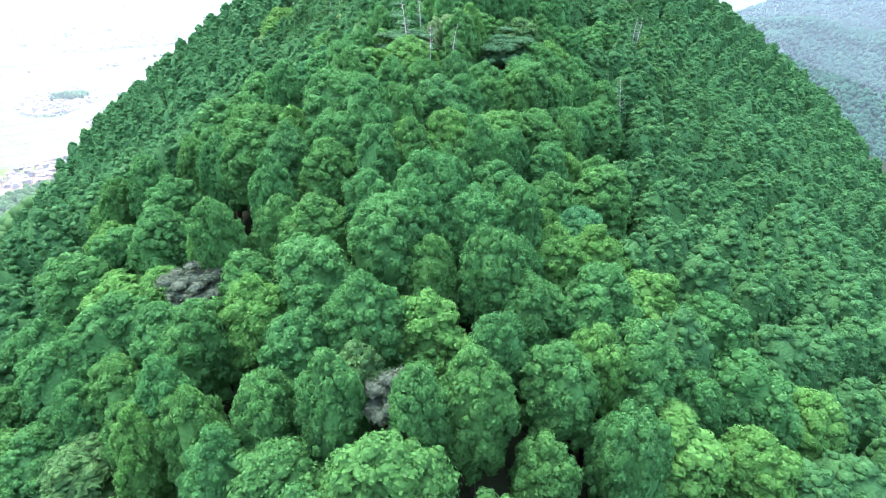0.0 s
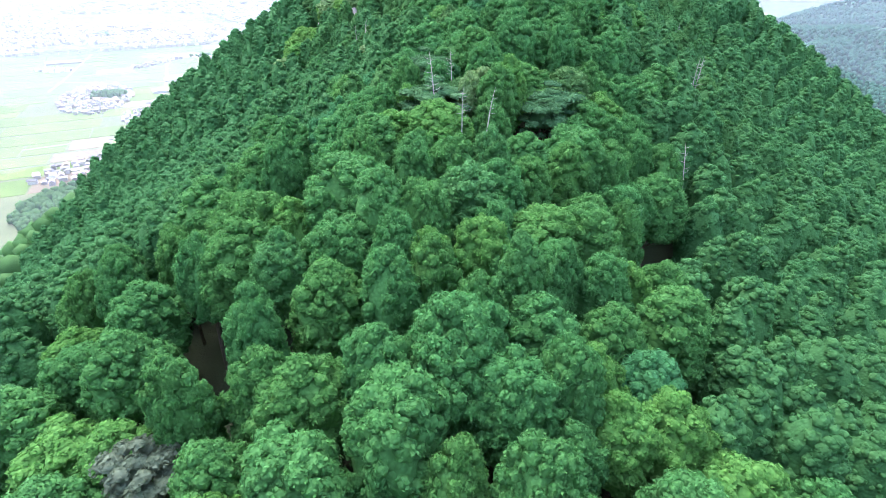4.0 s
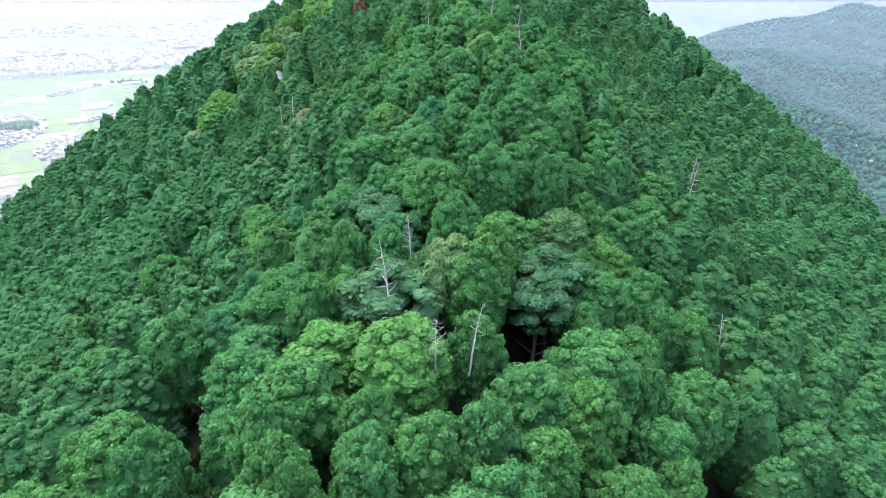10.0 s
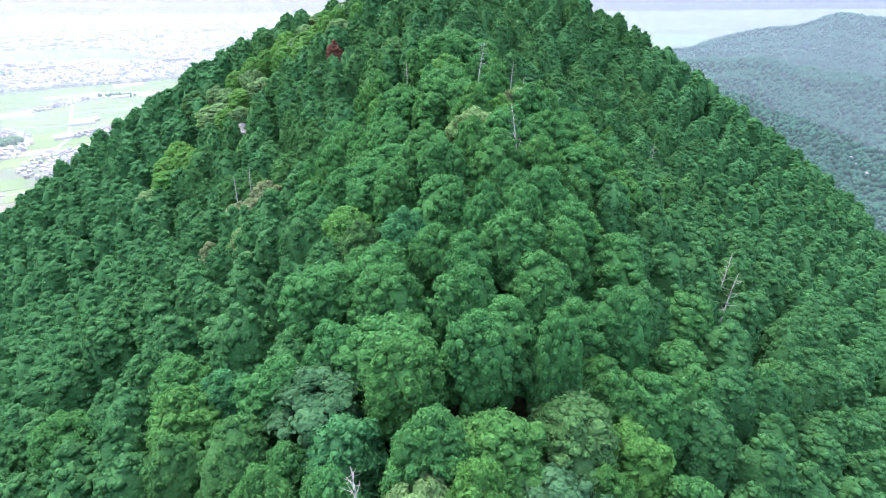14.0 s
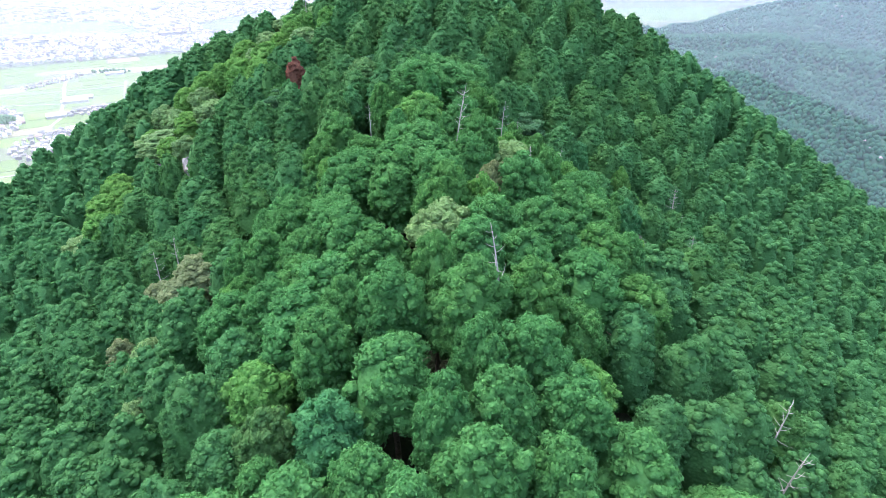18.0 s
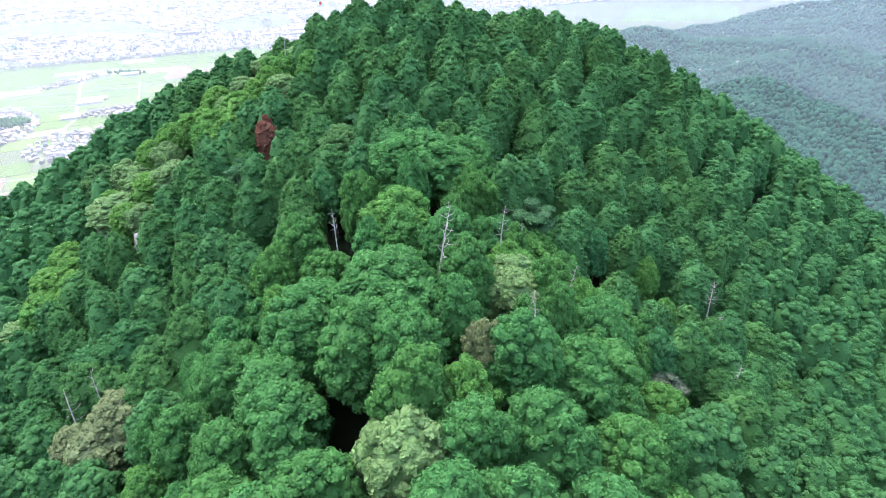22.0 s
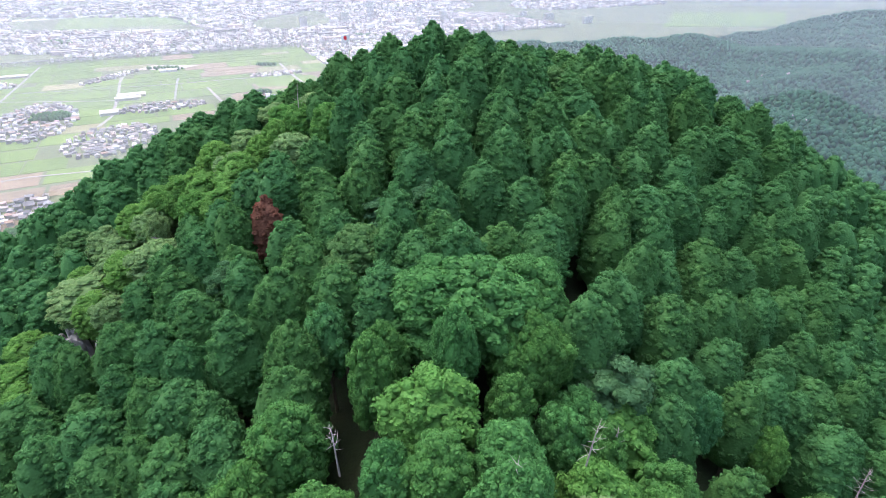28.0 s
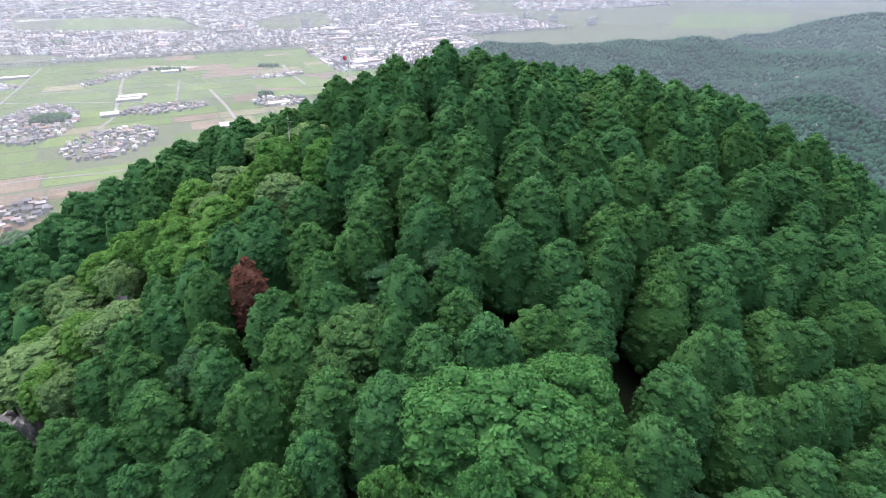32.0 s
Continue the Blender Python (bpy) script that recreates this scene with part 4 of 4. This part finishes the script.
def town_material():
    """Roofs and walls of the far town, each building its own shade."""
    n = Nodes("town_buildings")
    g = n.add("ShaderNodeNewGeometry").outputs["Random Per Island"]
    c = n.ramp(g, ((0.0, (0.2, 0.19, 0.19)), (0.3, (0.32, 0.3, 0.3)), (0.5, (0.5, 0.46, 0.44)), (0.68, (0.45, 0.34, 0.3)), (0.8, (0.74, 0.72, 0.7)), (1.0, (0.85, 0.84, 0.82))))
    return n.surface(c, 0.7, n.noise(0.4, 3), 0.2, 0.2)


TOWN = town_material()
tagged(mesh_object("village_outbuildings", spare_v, spare_f, TOWN), "small outbuildings crowded between the village houses", "buildings", kind="stuff")


def open_land(u, v):
    """Fields and river banks kept free within the town."""
    x, y = at_uv(u, v)
    if 830 < x < 1650 and 2360 < y < 2950:
        return True
    if -2000 < x < -900 and 2200 < y < 2650 and math.sin(x * 0.004 + y * 0.003) > 0.1:
        return True
    return noise.noise(Vector((x * 0.0022, y * 0.0022, 3.0))) > 0.3


tr = random.Random(12)
tv, tf = [], []
for lo, hi, step, uu in ((1460, 1872, 15, (440, 1000)), (1912, 2450, 15, (-1300, 1500)), (2450, 3300, 24, (-1750, 2600)), (3300, 4500, 42, (-2300, 3200))):
    for v0 in np.arange(lo, hi, step):
        for u0 in np.arange(uu[0], uu[1], step):
            u1, v1 = u0 + tr.uniform(-0.4, 0.4) * step, v0 + tr.uniform(-0.4, 0.4) * step
            x, y = at_uv(u1, v1)
            if tr.random() < 0.12 or open_land(u1, v1) or ground_z(x, y) > 0.3 or abs(v1 - 1890) < 16:
                continue
            big = tr.random() < 0.012
            lx, ly = (tr.uniform(30, 90), tr.uniform(16, 40)) if big else (tr.uniform(0.45, 0.8) * step, tr.uniform(0.35, 0.6) * step)
            box_into(tv, tf, x, y, -0.3, lx, ly, tr.uniform(6, 16) if big else tr.uniform(4, 7) * (1 + step / 60), TURN_U + tr.choice((0, math.pi / 2)) + tr.uniform(-0.1, 0.1), 0 if big else tr.choice((0, 2.2, 2.6)))
tagged(mesh_object("town_houses", tv, tf, TOWN), "dense far town of small grey and white houses", "town", kind="stuff")


def apartment_model(floors, lx):
    root = tagged(new("apartment_building"), "pale concrete apartment block in the far town", "building", "apartment blocks")
    v, f = [], []
    box_into(v, f, 0, 0, -0.3, lx, 12, floors * 3 + 0.3, 0)
    box_into(v, f, lx * 0.2, 0, floors * 3, 6, 6, 3, 0)
    mesh_object("wall", v, f, CONCRETE, parent=root)
    for k in range(1, floors):
        v, f = [], []
        box_into(v, f, 0, -6.9, k * 3 - 0.2, lx * 0.96, 1.8, 1.3, 0)
        mesh_object("balcony", v, f, WHITE, parent=root)
    return root


blocks = [apartment_model(14, 30), apartment_model(9, 55), apartment_model(7, 40)]
for i, (x, y) in enumerate(((-437, 2492), (-195, 2873), (187, 2282), (-400, 2999), (-311, 2948), (119, 2203), (-30, 2543), (40, 2420), (250, 2520), (-120, 2350), (420, 2600), (330, 2750), (-560, 2300), (560, 2480), (-60, 2720), (-350, 2640))):
    m = Matrix.Translation((x, y, 0)) @ Matrix.Rotation(TURN_U + (i % 3) * 0.2, 4, "Z")
    ob = blocks[i] if i < 3 else copy_thing(blocks[i % 3], m)
    ob.matrix_basis = m

FAR_GREEN = [((834, 2383), (1068, 2912), (1608, 2928), (1322, 2397)), ((-1500, 2250), (-1750, 2700), (-1150, 2900), (-1000, 2450)), ((-700, 2900), (-650, 3200), (100, 3400), (100, 3050)), ((-420, 1310), (-470, 1400), (-330, 1440), (-270, 1340))]
for q in FAR_GREEN:
    v = [(x, y, z) for z in (-0.4, 0.5) for x, y in q]
    mesh_object("field", v, [(4, 5, 6, 7), (0, 1, 5, 4), (1, 2, 6, 5), (2, 3, 7, 6), (3, 0, 4, 7)], GREEN, parent=farmland)


def water_material():
    n = Nodes("river_water")
    return n.surface(n.ramp(n.noise(0.05, 4), ((0.3, (0.10, 0.13, 0.14)), (0.7, (0.2, 0.22, 0.22)))), 0.15, n.noise(0.4, 3), 0.1, 0.3)


tagged(strip("river", ((-2900, 2250), (-2300, 2420), (-1890, 2490), (-1650, 2700), (-1500, 3100), (-1300, 3500), (-700, 4000)), 90, 0.6, water_material(), "pale shining river winding past the town"), category="river")


# ---- woods of the plain and the eastern hills ----
def wood_lumps(name, spots, radius, mat, label):
    """Far crowns, each a rough leafy mass of its own."""
    r = np.random.default_rng(3)
    d, f = BALLS[1]
    up = d[:, 2] > -0.6
    n = len(spots)
    p = np.array(spots)
    R = radius * r.uniform(0.7, 1.3, n)
    V = d[None] * R[:, None, None] * np.array([1, 1, 1.15]) * r.uniform(0.75, 1.25, (n, len(d), 1)) + p[:, None]
    F = f[None] + (np.arange(n) * len(d))[:, None, None]
    me = bpy.data.meshes.new(name)
    v = V.reshape(-1, 3).astype(np.float32)
    loops = F.ravel().astype(np.int32)
    me.vertices.add(len(v))
    me.vertices.foreach_set("co", v.ravel())
    me.loops.add(len(loops))
    me.loops.foreach_set("vertex_index", loops)
    me.polygons.add(len(loops) // 3)
    me.polygons.foreach_set("loop_start", np.arange(0, len(loops), 3, dtype=np.int32))
    me.update(calc_edges=True)
    me.shade_smooth()
    me.materials.append(mat)
    return tagged(new(name, me), label, "woods", kind="stuff")


gr = random.Random(8)
grove = []
for cx, cy, a, b, n in ((-716, 1052, 34, 28, 60), (-391, 1245, 14, 22, 18), (-1254, 1927, 70, 20, 50), (-720, 1505, 45, 10, 25), (-300, 2100, 60, 14, 30), (-480, 1560, 30, 8, 14), (300, 2650, 60, 14, 26)):
    for _ in range(n):
        t, q = gr.uniform(0, 6.28), math.sqrt(gr.random())
        grove.append((cx + a * q * math.cos(t), cy + b * q * math.sin(t), 3.2 + 3 * (1 - q)))
wood_lumps("grove", grove, 4.6, LEAF["cypress"], "dark groves among fields and villages")
fx, fy = np.meshgrid(np.arange(-520, -150, 6.0), np.arange(120, 760, 6.0))
fx, fy = fx.ravel() + rng.uniform(-2.5, 2.5, fx.size), fy.ravel() + rng.uniform(-2.5, 2.5, fy.size)
fz = np.asarray(ground_z(fx, fy))
foot = (fz > 0.5) | (np.hypot(fx + 445, (fy - 545) * 0.7) < 50)
wood_lumps("foot_woods", np.stack([fx, fy, fz + 3.5], 1)[foot & (rng.uniform(0, 1, fx.size) < 0.93)], 4.0, LEAF["olive"], "mixed dull green woods along the mountain's foot")
rx, ry = np.meshgrid(np.arange(-150, 1400, 5.6), np.arange(450, 1540, 5.6))
rx, ry = rx.ravel() + rng.uniform(-2.6, 2.6, rx.size), ry.ravel() + rng.uniform(-2.6, 2.6, ry.size)
hz = hills(rx, ry) - 4
keep = (hz > 1) & (hz > canopy(rx, ry) - 8) & (ry > 0.55 * rx + 250) & (rng.uniform(0, 1, rx.size) < np.where(ry > 1150, 0.7, 0.95))
bare = np.array([noise.noise(Vector((a * 0.012, b * 0.012, 7.0))) for a, b in zip(rx[keep], ry[keep])]) > 0.47
hs = np.stack([rx[keep], ry[keep], hz[keep] + 2.0], 1)
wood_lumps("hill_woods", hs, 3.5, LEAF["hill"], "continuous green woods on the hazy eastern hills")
wood_lumps("hill_rocks", hs[bare][::14] + np.array([0, 0, 1.6]), 2.4, ROCK, "scattered pale rocks on the eastern hills")


# ---- distance haze: thin scattering ring sheets, added round the mountain in place of hazy air ----
def haze_ring_material(share):
    n = Nodes("thin_haze_sheet")
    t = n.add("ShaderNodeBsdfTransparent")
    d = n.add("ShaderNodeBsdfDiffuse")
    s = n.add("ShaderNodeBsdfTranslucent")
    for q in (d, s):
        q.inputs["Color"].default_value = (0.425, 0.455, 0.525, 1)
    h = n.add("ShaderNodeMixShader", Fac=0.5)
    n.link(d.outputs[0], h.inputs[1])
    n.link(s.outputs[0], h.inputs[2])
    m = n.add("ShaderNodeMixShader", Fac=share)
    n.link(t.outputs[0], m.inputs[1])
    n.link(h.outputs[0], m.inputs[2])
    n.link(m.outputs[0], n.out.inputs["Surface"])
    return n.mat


# Each added cylinder lays one more share of haze over what lies beyond.
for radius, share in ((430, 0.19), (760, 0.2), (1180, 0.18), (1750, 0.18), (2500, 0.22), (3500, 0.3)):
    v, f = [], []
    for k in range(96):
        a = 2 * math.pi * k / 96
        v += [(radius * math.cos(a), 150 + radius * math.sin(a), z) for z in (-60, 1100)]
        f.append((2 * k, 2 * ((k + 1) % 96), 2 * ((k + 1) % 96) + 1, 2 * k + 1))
    tagged(mesh_object("mist_bank", v, f, haze_ring_material(share), True), "thin ring sheet standing in for distance haze over the plain", "mist", kind="structure")
